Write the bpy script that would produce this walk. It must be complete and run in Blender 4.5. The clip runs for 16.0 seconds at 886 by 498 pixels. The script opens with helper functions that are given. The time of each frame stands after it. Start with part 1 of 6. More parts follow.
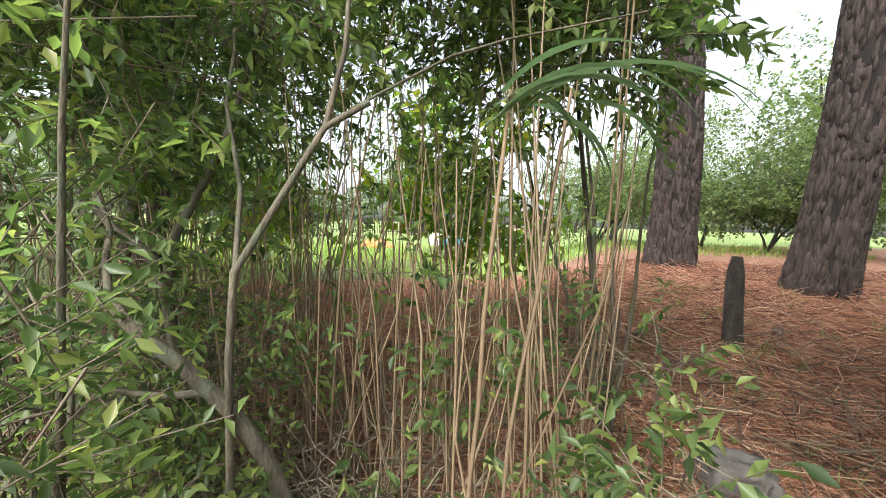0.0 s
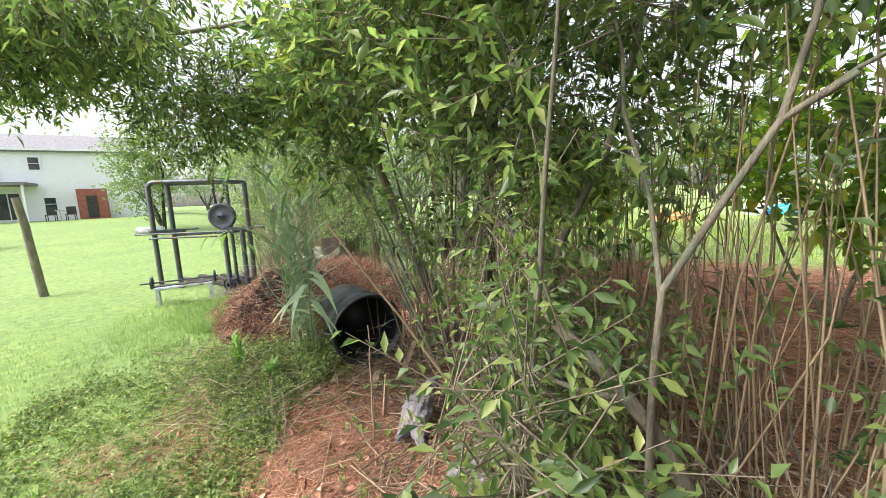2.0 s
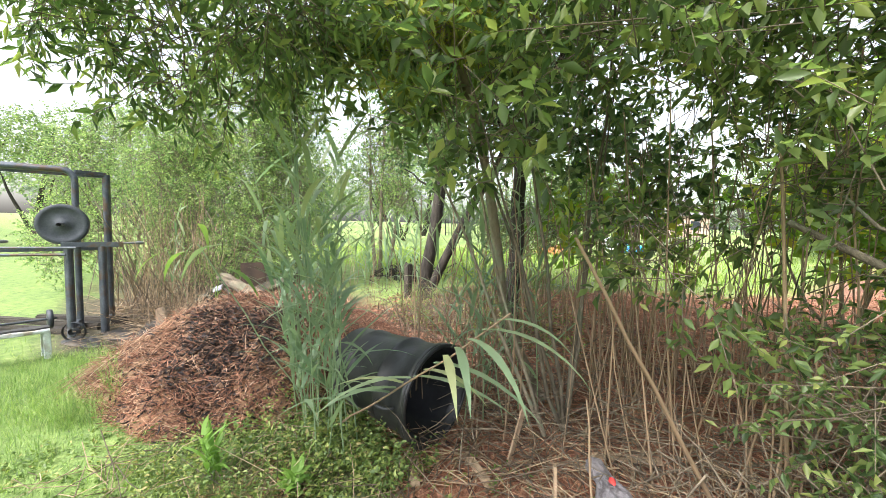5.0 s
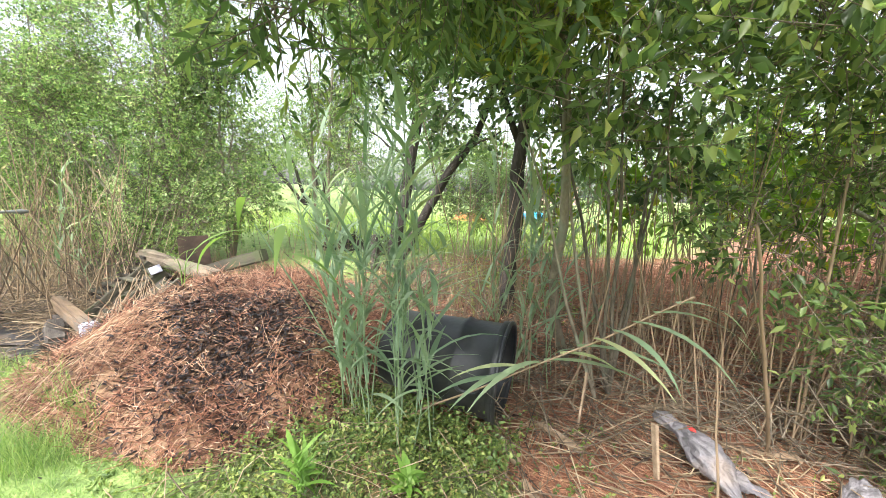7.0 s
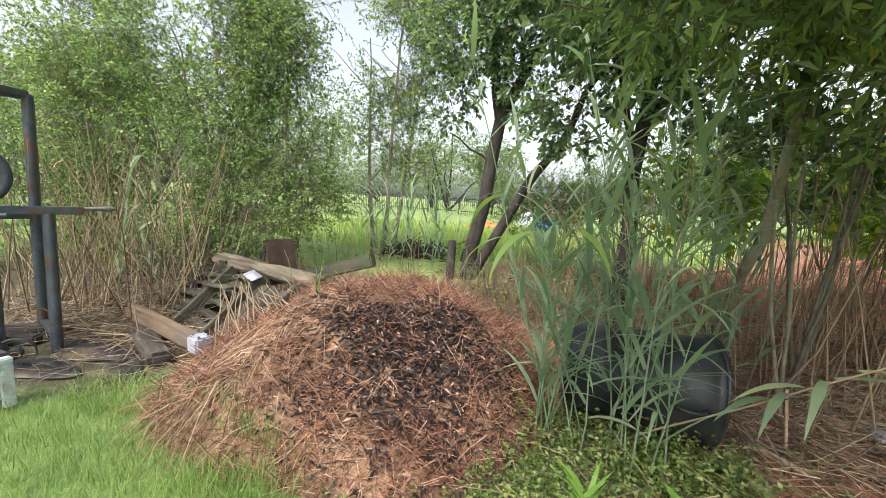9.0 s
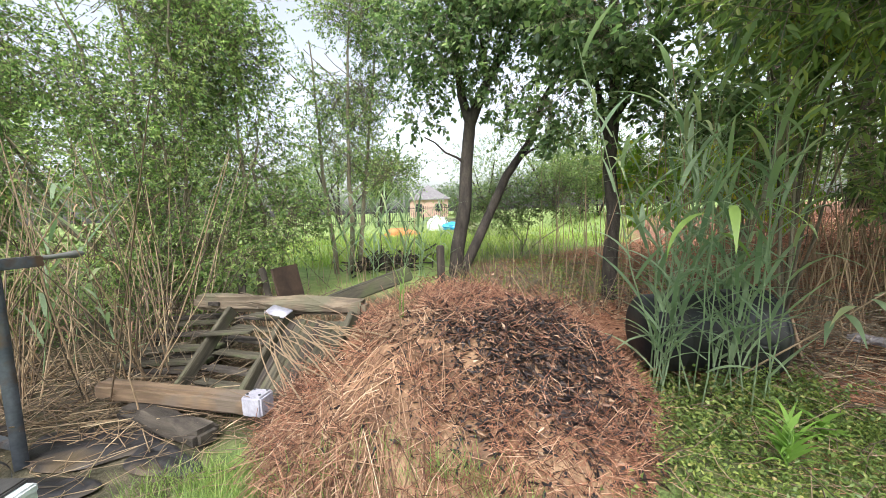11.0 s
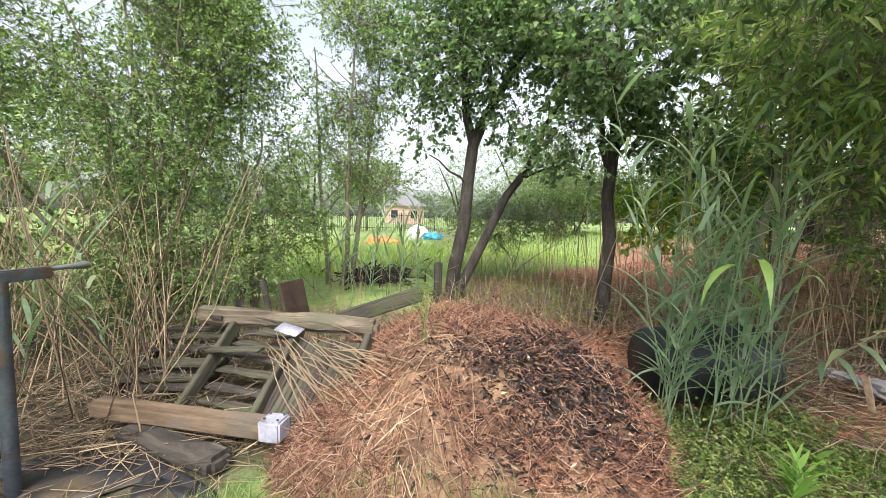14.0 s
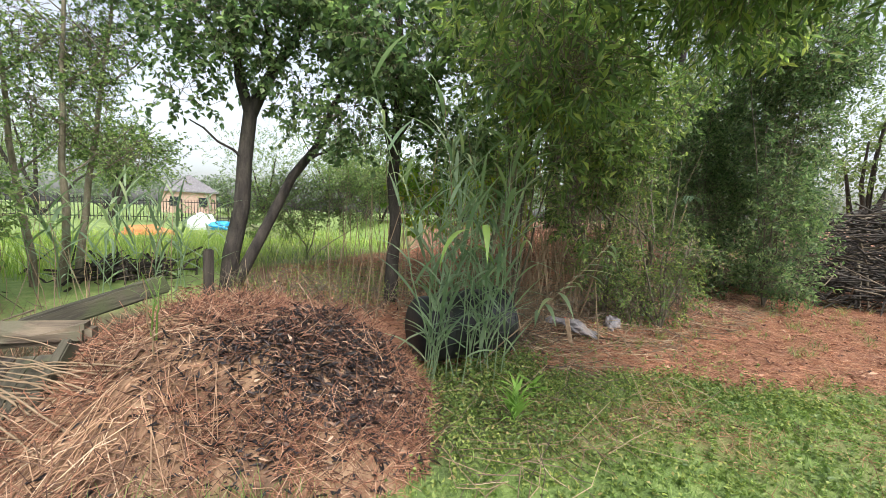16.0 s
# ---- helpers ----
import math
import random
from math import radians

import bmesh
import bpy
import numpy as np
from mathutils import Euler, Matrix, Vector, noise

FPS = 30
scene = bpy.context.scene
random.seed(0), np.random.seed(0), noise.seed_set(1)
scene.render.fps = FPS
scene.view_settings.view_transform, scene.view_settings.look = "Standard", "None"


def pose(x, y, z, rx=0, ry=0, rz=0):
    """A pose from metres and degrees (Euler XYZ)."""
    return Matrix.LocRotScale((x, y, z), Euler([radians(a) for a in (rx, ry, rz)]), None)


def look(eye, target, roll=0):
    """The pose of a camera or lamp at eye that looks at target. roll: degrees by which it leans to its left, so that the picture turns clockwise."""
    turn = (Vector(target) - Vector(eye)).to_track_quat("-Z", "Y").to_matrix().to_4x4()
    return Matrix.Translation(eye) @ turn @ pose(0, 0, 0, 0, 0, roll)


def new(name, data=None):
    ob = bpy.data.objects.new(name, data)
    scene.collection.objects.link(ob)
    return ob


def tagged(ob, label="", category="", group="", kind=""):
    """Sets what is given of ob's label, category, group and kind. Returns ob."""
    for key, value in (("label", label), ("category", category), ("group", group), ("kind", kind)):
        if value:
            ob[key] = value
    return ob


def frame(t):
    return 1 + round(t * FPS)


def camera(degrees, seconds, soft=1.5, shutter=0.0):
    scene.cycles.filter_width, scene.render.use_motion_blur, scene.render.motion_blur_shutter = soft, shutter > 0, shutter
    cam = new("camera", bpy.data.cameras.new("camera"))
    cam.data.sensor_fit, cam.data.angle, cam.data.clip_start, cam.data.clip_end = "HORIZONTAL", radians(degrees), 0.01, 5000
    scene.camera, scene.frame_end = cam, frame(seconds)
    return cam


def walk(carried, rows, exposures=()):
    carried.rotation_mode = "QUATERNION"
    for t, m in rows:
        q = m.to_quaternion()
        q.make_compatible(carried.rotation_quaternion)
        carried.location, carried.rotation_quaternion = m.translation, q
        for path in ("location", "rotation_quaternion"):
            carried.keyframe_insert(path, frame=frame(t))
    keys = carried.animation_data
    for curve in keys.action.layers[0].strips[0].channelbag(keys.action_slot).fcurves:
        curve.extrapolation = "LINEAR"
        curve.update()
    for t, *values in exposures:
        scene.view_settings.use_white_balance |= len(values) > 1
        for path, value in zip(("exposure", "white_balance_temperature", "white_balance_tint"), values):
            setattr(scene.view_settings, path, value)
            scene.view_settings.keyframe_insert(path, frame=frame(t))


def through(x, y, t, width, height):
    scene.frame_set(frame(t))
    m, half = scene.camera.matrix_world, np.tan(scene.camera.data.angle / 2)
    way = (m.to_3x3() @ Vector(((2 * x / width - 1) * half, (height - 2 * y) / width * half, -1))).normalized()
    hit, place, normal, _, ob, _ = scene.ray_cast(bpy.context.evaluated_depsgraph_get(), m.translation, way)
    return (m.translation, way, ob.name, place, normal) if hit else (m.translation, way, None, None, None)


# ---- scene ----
cam = camera(99.2, 16.0, 0.6)
PATH = [
    (0, (6.305, 1.56, 1.415), (5.689, 3.458, 1.277), 1.8),
    (0.5, (6.317, 1.627, 1.42), (5.258, 3.319, 1.299), -1.3),
    (1, (6.338, 1.635, 1.43), (5.004, 3.121, 1.313), 0.0),
    (1.2, (6.326, 1.668, 1.443), (4.859, 3.017, 1.276), -0.4),
    (1.5, (6.14, 1.674, 1.642), (4.611, 2.861, 1.138), -8.9),
    (1.8, (6.054, 1.492, 1.555), (4.404, 2.59, 1.285), -4.3),
    (2, (5.936, 1.324, 1.549), (4.269, 2.392, 1.266), -2.5),
    (2.5, (5.663, 1.132, 1.451), (3.961, 2.145, 1.17), 2.1),
    (3, (5.265, 1.08, 1.415), (3.497, 1.978, 1.154), -0.5),
    (3.2, (5.155, 1.08, 1.411), (3.428, 2.051, 1.135), -0.3),
    (5.3, (3.877, 0.481, 1.49), (2.841, 2.182, 1.299), 2.8),
    (5.5, (3.739, 0.44, 1.534), (2.75, 2.155, 1.25), 3.2),
    (6, (3.396, 0.383, 1.494), (2.471, 2.137, 1.237), -0.1),
    (6.5, (3.171, 0.312, 1.502), (2.486, 2.177, 1.275), 3.2),
    (7, (2.982, 0.169, 1.495), (2.384, 2.053, 1.192), 2.8),
    (7.5, (2.704, 0.161, 1.474), (1.94, 1.984, 1.173), 4.1),
    (8, (2.306, 0.217, 1.414), (1.394, 1.986, 1.219), -0.3),
    (8.5, (1.98, 0.114, 1.395), (1.264, 1.968, 1.164), 1.0),
    (10.8, (0.389, -0.133, 1.291), (0.448, 1.854, 1.073), 1.6),
    (11, (0.274, -0.073, 1.299), (0.38, 1.914, 1.099), -2.0),
    (11.5, (0.074, 0.051, 1.299), (0.282, 2.029, 1.093), -2.0),
    (12, (-0.01, 0.045, 1.337), (0.157, 2.026, 1.12), 0.9),
    (12.5, (-0.047, -0.025, 1.383), (0.257, 1.947, 1.244), 0.7),
    (13, (-0.094, -0.04, 1.411), (0.177, 1.939, 1.31), 2.6),
    (13.5, (-0.11, -0.041, 1.43), (0.105, 1.942, 1.29), 3.2),
    (14, (-0.082, -0.053, 1.434), (0.176, 1.924, 1.271), 1.5),
    (14.5, (-0.081, -0.058, 1.422), (0.172, 1.917, 1.236), 2.6),
    (15, (-0.094, -0.068, 1.43), (0.122, 1.913, 1.268), 1.2),
    (15.5, (0.077, -0.06, 1.413), (0.553, 1.883, 1.376), -1.9),
    (16, (0.233, -0.08, 1.322), (1.38, 1.549, 1.145), 2.1),
]
walk(cam, [(t, look(eye, aim, lean)) for t, eye, aim, lean in PATH],
     [(0, 1.6), (0.5, 1.85), (1, 2.1), (1.6, 2.1), (2.0, 1.65), (2.5, 1.42), (3.2, 1.42), (5.3, 1.95), (6.5, 2.05), (7.5, 2.05), (8.1, 1.72), (8.7, 1.27), (10.8, 1.33), (15.3, 1.33), (16, 1.1)])


# ---- sky and light: bright overcast ----
world = bpy.data.worlds.new("overcast_sky")
scene.world = world
world.use_nodes = True
wn, wl = world.node_tree.nodes, world.node_tree.links
sky = wn.new("ShaderNodeTexSky")
sky.sky_type, sky.sun_disc = "NISHITA", False
sky.sun_elevation, sky.sun_rotation = radians(53), radians(200)
sky.air_density, sky.dust_density, sky.ozone_density = 1.0, 4.0, 1.0
veil = wn.new("ShaderNodeHueSaturation")
veil.inputs["Saturation"].default_value = 0.42
wl.new(sky.outputs["Color"], veil.inputs["Color"])
wl.new(veil.outputs["Color"], wn["Background"].inputs["Color"])
wn["Background"].inputs["Strength"].default_value = 0.15
sun_data = bpy.data.lights.new("sun", "SUN")
sun_data.energy, sun_data.angle, sun_data.color = 1.5, radians(30), (1.0, 0.97, 0.92)
sun = new("sun", sun_data)
sun.matrix_world = look((0, 0, 30), (4.8, 22, 0))

# ---- materials ----
rng = np.random.default_rng(7)


def ramp(nt, src, stops):
    """A colour ramp fed by src."""
    r = nt.nodes.new("ShaderNodeValToRGB")
    el = r.color_ramp.elements
    while len(el) < len(stops):
        el.new(0.5)
    for e, (p, c) in zip(el, stops):
        e.position, e.color = p, (*c, 1)
    nt.links.new(src, r.inputs["Fac"])
    return r.outputs["Color"]


def noise_tex(nt, scale, detail=4.0, coord=None, stretch=None):
    n = nt.nodes.new("ShaderNodeTexNoise")
    n.inputs["Scale"].default_value, n.inputs["Detail"].default_value = scale, detail
    tc = nt.nodes.new("ShaderNodeTexCoord")
    src = tc.outputs[coord or "Object"]
    if stretch:
        mp = nt.nodes.new("ShaderNodeMapping")
        mp.inputs["Scale"].default_value = stretch
        nt.links.new(src, mp.inputs["Vector"])
        src = mp.outputs["Vector"]
    nt.links.new(src, n.inputs["Vector"])
    return n.outputs["Fac"]


def mixc(nt, fac, a, b, mode="MIX"):
    m = nt.nodes.new("ShaderNodeMix")
    m.data_type, m.blend_type = "RGBA", mode
    for sock, v in ((m.inputs[0], fac), (m.inputs[6], a), (m.inputs[7], b)):
        if isinstance(v, (int, float)):
            sock.default_value = v
        elif isinstance(v, tuple):
            sock.default_value = (*v, 1)
        else:
            nt.links.new(v, sock)
    return m.outputs[2]


def material(name, rough=0.8, metal=0.0):
    m = bpy.data.materials.new(name)
    m.use_nodes = True
    p = m.node_tree.nodes["Principled BSDF"]
    p.inputs["Roughness"].default_value, p.inputs["Metallic"].default_value = rough, metal
    return m, m.node_tree, p


def bump(nt, p, height, strength, dist=0.01):
    b = nt.nodes.new("ShaderNodeBump")
    b.inputs["Strength"].default_value, b.inputs["Distance"].default_value = strength, dist
    nt.links.new(height, b.inputs["Height"])
    nt.links.new(b.outputs["Normal"], p.inputs["Normal"])


def leaf_material(name, stops, rough=0.45, through=0.35, patch=0.5):
    """Foliage: each leaf its own tone, slow drift over the plant, light passing through."""
    m, nt, p = material(name, rough)
    g = nt.nodes.new("ShaderNodeNewGeometry")
    c = ramp(nt, g.outputs["Random Per Island"], stops)
    drift = ramp(nt, noise_tex(nt, 1.3, 2), [(0.3, (0.72, 0.78, 0.75)), (0.7, (1.25, 1.15, 0.9))])
    c = mixc(nt, patch, c, drift, "MULTIPLY")
    nt.links.new(c, p.inputs["Base Color"])
    t = nt.nodes.new("ShaderNodeBsdfTranslucent")
    c2 = mixc(nt, 1.0, c, (1.12, 1.26, 0.85), "MULTIPLY")
    nt.links.new(c2, t.inputs["Color"])
    mix = nt.nodes.new("ShaderNodeMixShader")
    mix.inputs[0].default_value = through
    nt.links.new(p.outputs[0], mix.inputs[1])
    nt.links.new(t.outputs[0], mix.inputs[2])
    nt.links.new(mix.outputs[0], nt.nodes["Material Output"].inputs["Surface"])
    return m


def surface(name, stops, scale, rough=0.8, metal=0.0, stretch=None, relief=0.4, depth=0.01, spots=None, fine=6.0):
    """Solid surface: broad tone by noise, fine grain on top, relief."""
    m, nt, p = material(name, rough, metal)
    n1 = noise_tex(nt, scale, 6, stretch=stretch)
    n2 = noise_tex(nt, scale * fine, 4, stretch=stretch)
    c = ramp(nt, n1, stops)
    grain = ramp(nt, n2, [(0.3, (0.7, 0.7, 0.7)), (0.7, (1.2, 1.2, 1.2))])
    c = mixc(nt, 0.6, c, grain, "MULTIPLY")
    if spots:
        s = ramp(nt, noise_tex(nt, scale * 0.6, 5), [(0.52, (0, 0, 0)), (0.64, (1, 1, 1))])
        c = mixc(nt, s, c, spots)
    nt.links.new(c, p.inputs["Base Color"])
    bump(nt, p, n2, relief, depth)
    return m


def litter_material(name, stops, rough=0.85):
    m, nt, p = material(name, rough)
    g = nt.nodes.new("ShaderNodeNewGeometry")
    c = ramp(nt, g.outputs["Random Per Island"], stops)
    nt.links.new(mixc(nt, 0.5, c, ramp(nt, noise_tex(nt, 2.2, 3), [(0.3, (0.6, 0.6, 0.6)), (0.7, (1.25, 1.2, 1.15))]), "MULTIPLY"), p.inputs["Base Color"])
    return m


MYRTLE = leaf_material("myrtle_leaf", [(0.0, (0.06, 0.1, 0.045)), (0.45, (0.15, 0.23, 0.09)), (0.8, (0.24, 0.32, 0.115)), (1.0, (0.38, 0.42, 0.15))], through=0.6, rough=0.34)
PRIVET = leaf_material("privet_leaf", [(0.0, (0.08, 0.14, 0.06)), (0.5, (0.215, 0.32, 0.13)), (1.0, (0.42, 0.5, 0.24))], through=0.62, rough=0.36)
TREELEAF = leaf_material("tree_leaf", [(0.0, (0.05, 0.09, 0.05)), (0.6, (0.16, 0.25, 0.125)), (1.0, (0.32, 0.4, 0.22))], through=0.62, rough=0.34)
YELLOWLEAF = leaf_material("yellowing_leaf", [(0.0, (0.14, 0.2, 0.05)), (0.6, (0.26, 0.31, 0.06)), (1.0, (0.42, 0.38, 0.07))], through=0.5)
ARCH = leaf_material("dark_reed_leaf", [(0.0, (0.07, 0.125, 0.08)), (1.0, (0.13, 0.2, 0.13))], through=0.35)
BRIGHT = leaf_material("broad_leaf", [(0.0, (0.13, 0.24, 0.04)), (0.7, (0.26, 0.4, 0.06)), (1.0, (0.48, 0.42, 0.06))], through=0.65)
REED = leaf_material("reed_leaf", [(0.0, (0.18, 0.27, 0.18)), (0.6, (0.28, 0.37, 0.25)), (1.0, (0.42, 0.46, 0.27))], through=0.4)
WEED = leaf_material("weed_leaf", [(0.0, (0.09, 0.145, 0.05)), (0.6, (0.19, 0.27, 0.075)), (0.9, (0.33, 0.39, 0.12)), (1.0, (0.38, 0.3, 0.15))])
SPEAR = leaf_material("young_reed_leaf", [(0.0, (0.16, 0.3, 0.06)), (1.0, (0.25, 0.41, 0.09))], through=0.4)
GRASS = leaf_material("grass_blade", [(0.0, (0.11, 0.19, 0.055)), (0.6, (0.2, 0.31, 0.085)), (1.0, (0.34, 0.42, 0.15))], rough=0.55, through=0.45)
MEADOW = leaf_material("meadow_blade", [(0.0, (0.2, 0.31, 0.07)), (0.6, (0.31, 0.43, 0.1)), (1.0, (0.45, 0.48, 0.17))], rough=0.6, through=0.5)
FARLEAF = leaf_material("far_leaf", [(0.0, (0.1, 0.16, 0.07)), (0.6, (0.19, 0.27, 0.11)), (1.0, (0.3, 0.37, 0.15))], through=0.5)
# aerial haze is put into this leaf colour: paler and greyer for distance
HAZELEAF = leaf_material("hazed_distant_leaf", [(0.0, (0.13, 0.18, 0.13)), (1.0, (0.24, 0.3, 0.21))])
TANBRICK = surface("tan_brick", [(0.3, (0.4, 0.27, 0.22)), (0.7, (0.52, 0.38, 0.31))], 3, 0.9)
CANE = litter_material("dry_cane", [(0.0, (0.07, 0.052, 0.04)), (0.35, (0.17, 0.125, 0.085)), (0.75, (0.33, 0.24, 0.15)), (1.0, (0.52, 0.42, 0.28))], 0.6)
NEEDLE = litter_material("pine_straw", [(0.0, (0.13, 0.056, 0.034)), (0.5, (0.38, 0.17, 0.1)), (1.0, (0.6, 0.37, 0.23))])
HAY = litter_material("pale_hay", [(0.0, (0.09, 0.05, 0.035)), (0.5, (0.26, 0.15, 0.095)), (0.9, (0.43, 0.28, 0.18)), (1.0, (0.58, 0.46, 0.34))])
STRAW = litter_material("mound_straw", [(0.0, (0.035, 0.018, 0.015)), (0.4, (0.2, 0.09, 0.058)), (0.8, (0.44, 0.215, 0.135)), (1.0, (0.64, 0.46, 0.33))])
COMPOST = litter_material("dark_compost", [(0.0, (0.01, 0.009, 0.012)), (0.5, (0.028, 0.022, 0.024)), (0.74, (0.07, 0.044, 0.037)), (0.9, (0.18, 0.105, 0.072)), (0.975, (0.36, 0.24, 0.16)), (1.0, (0.5, 0.38, 0.28))], 0.6)
TWIG = surface("twig_bark", [(0.3, (0.09, 0.07, 0.05)), (0.7, (0.22, 0.18, 0.13))], 9, 0.85)
BARK = surface("shrub_bark", [(0.3, (0.12, 0.1, 0.07)), (0.7, (0.3, 0.26, 0.19))], 14, 0.85, stretch=(1, 1, 0.35), relief=0.6, spots=(0.2, 0.21, 0.15))
MYRTLEBARK = surface("myrtle_bark", [(0.3, (0.05, 0.042, 0.03)), (0.7, (0.17, 0.145, 0.105))], 18, 0.9, stretch=(1, 1, 0.35), relief=0.7, spots=(0.1, 0.11, 0.075))
DARKBARK = surface("tree_bark", [(0.3, (0.02, 0.017, 0.015)), (0.7, (0.072, 0.06, 0.051))], 16, 0.9, stretch=(1, 1, 0.3), relief=0.9, depth=0.02)
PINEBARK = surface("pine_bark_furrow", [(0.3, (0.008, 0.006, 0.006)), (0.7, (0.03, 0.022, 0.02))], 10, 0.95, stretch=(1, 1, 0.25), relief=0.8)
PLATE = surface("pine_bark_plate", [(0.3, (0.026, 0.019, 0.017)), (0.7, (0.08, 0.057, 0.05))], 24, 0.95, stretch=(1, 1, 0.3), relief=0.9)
GREYWOOD = surface("split_log_wood", [(0.3, (0.075, 0.058, 0.042)), (0.7, (0.24, 0.19, 0.135))], 7, 0.85, stretch=(0.25, 3, 3), relief=0.9, spots=(0.13, 0.12, 0.08))
OLDWOOD = surface("weathered_wood", [(0.3, (0.03, 0.028, 0.02)), (0.7, (0.12, 0.108, 0.075))], 7, 0.85, stretch=(0.25, 3, 3), relief=0.8, spots=(0.068, 0.08, 0.036))
DARKWOOD = surface("rotten_wood", [(0.3, (0.022, 0.018, 0.016)), (0.7, (0.085, 0.072, 0.058))], 8, 0.9, stretch=(0.25, 3, 3), relief=0.8)
TANWOOD = surface("tan_post_wood", [(0.3, (0.09, 0.06, 0.038)), (0.7, (0.26, 0.18, 0.115))], 6, 0.8, stretch=(0.25, 3, 3), relief=0.6, spots=(0.14, 0.11, 0.085))
LATH = surface("pale_lath", [(0.3, (0.24, 0.165, 0.105)), (0.7, (0.42, 0.31, 0.21))], 8, 0.8, stretch=(3, 3, 0.3))
BROWNBOARD = surface("brown_board", [(0.3, (0.03, 0.019, 0.013)), (0.7, (0.08, 0.05, 0.034))], 6, 0.8)
BLACKPLASTIC = surface("black_plastic", [(0.3, (0.008, 0.009, 0.011)), (0.7, (0.022, 0.025, 0.03))], 5, 0.42, relief=0.15, spots=(0.035, 0.035, 0.033))
SHEETPLASTIC = surface("black_sheet_film", [(0.3, (0.014, 0.014, 0.017)), (0.7, (0.04, 0.039, 0.044))], 4, 0.5, relief=0.5, spots=(0.1, 0.075, 0.05))
GUNMETAL = surface("grey_blue_steel", [(0.3, (0.06, 0.072, 0.09)), (0.7, (0.115, 0.13, 0.155))], 9, 0.5, 0.35, relief=0.15, spots=(0.12, 0.08, 0.055))
RUBBER = surface("grey_rubber", [(0.3, (0.1, 0.105, 0.1)), (0.7, (0.17, 0.175, 0.165))], 12, 0.75, relief=0.2)
IRON = surface("weight_plate_iron", [(0.3, (0.035, 0.042, 0.052)), (0.7, (0.065, 0.074, 0.088))], 10, 0.55, 0.25, relief=0.3)
WHITEPLASTIC = surface("white_plastic", [(0.3, (0.27, 0.27, 0.33)), (0.7, (0.44, 0.44, 0.52))], 12, 0.5, relief=0.1)
PALEPAINT = surface("pale_grey_paint", [(0.3, (0.42, 0.47, 0.5)), (0.7, (0.68, 0.72, 0.74))], 9, 0.6, relief=0.2, spots=(0.3, 0.27, 0.22))
BAGFILM = surface("grey_white_bag_film", [(0.3, (0.1, 0.095, 0.1)), (0.7, (0.25, 0.23, 0.25))], 7, 0.45, relief=0.8, depth=0.02, spots=(0.22, 0.18, 0.16))
REDPRINT = surface("red_print", [(0.3, (0.55, 0.04, 0.04)), (0.7, (0.7, 0.08, 0.07))], 9, 0.5)
GREYSTONE = surface("grey_stone", [(0.3, (0.06, 0.055, 0.05)), (0.7, (0.17, 0.155, 0.145))], 8, 0.9, relief=0.8)
CONE = surface("pine_cone_scale", [(0.3, (0.1, 0.075, 0.06)), (0.7, (0.25, 0.19, 0.15))], 20, 0.85)
BLUEVINYL = surface("blue_vinyl", [(0.3, (0.02, 0.3, 0.62)), (0.7, (0.04, 0.42, 0.8))], 5, 0.35, relief=0.3)
WHITEVINYL = surface("white_vinyl", [(0.3, (0.7, 0.75, 0.8)), (0.7, (0.86, 0.9, 0.92))], 5, 0.4, relief=0.3)
SIDING = surface("white_siding", [(0.3, (0.74, 0.76, 0.79)), (0.7, (0.84, 0.85, 0.87))], 2, 0.7, stretch=(1, 1, 6), relief=0.2)
SHINGLE = surface("grey_shingle", [(0.3, (0.14, 0.135, 0.15)), (0.7, (0.24, 0.23, 0.25))], 6, 0.9, relief=0.5)
REDPAINT = surface("red_door_paint", [(0.3, (0.42, 0.04, 0.04)), (0.7, (0.56, 0.07, 0.06))], 4, 0.5)
REDBRICK = surface("red_brown_timber", [(0.3, (0.22, 0.07, 0.05)), (0.7, (0.34, 0.12, 0.08))], 6, 0.8)
WINDOWGLASS = surface("dark_window_glass", [(0.3, (0.02, 0.025, 0.03)), (0.7, (0.05, 0.06, 0.07))], 1, 0.08, relief=0.0)
TRIMWHITE = surface("white_trim", [(0.3, (0.76, 0.77, 0.78)), (0.7, (0.84, 0.84, 0.85))], 5, 0.6, relief=0.1)
FENCEBLACK = surface("black_fence", [(0.3, (0.012, 0.012, 0.013)), (0.7, (0.03, 0.03, 0.03))], 9, 0.6)
TROUGH = surface("dark_trough", [(0.3, (0.02, 0.02, 0.021)), (0.7, (0.045, 0.043, 0.042))], 5, 0.7)
YELLOW = leaf_material("yellow_flower", [(0.0, (0.35, 0.36, 0.03)), (1.0, (0.75, 0.68, 0.04))])
ORANGE = surface("orange_soil", [(0.3, (0.45, 0.17, 0.06)), (0.7, (0.6, 0.27, 0.11))], 3, 0.9)
MOUNDSOIL = surface("mound_soil", [(0.25, (0.07, 0.042, 0.03)), (0.5, (0.25, 0.15, 0.09)), (0.75, (0.4, 0.27, 0.17))], 5, 0.95, relief=0.9, depth=0.03)


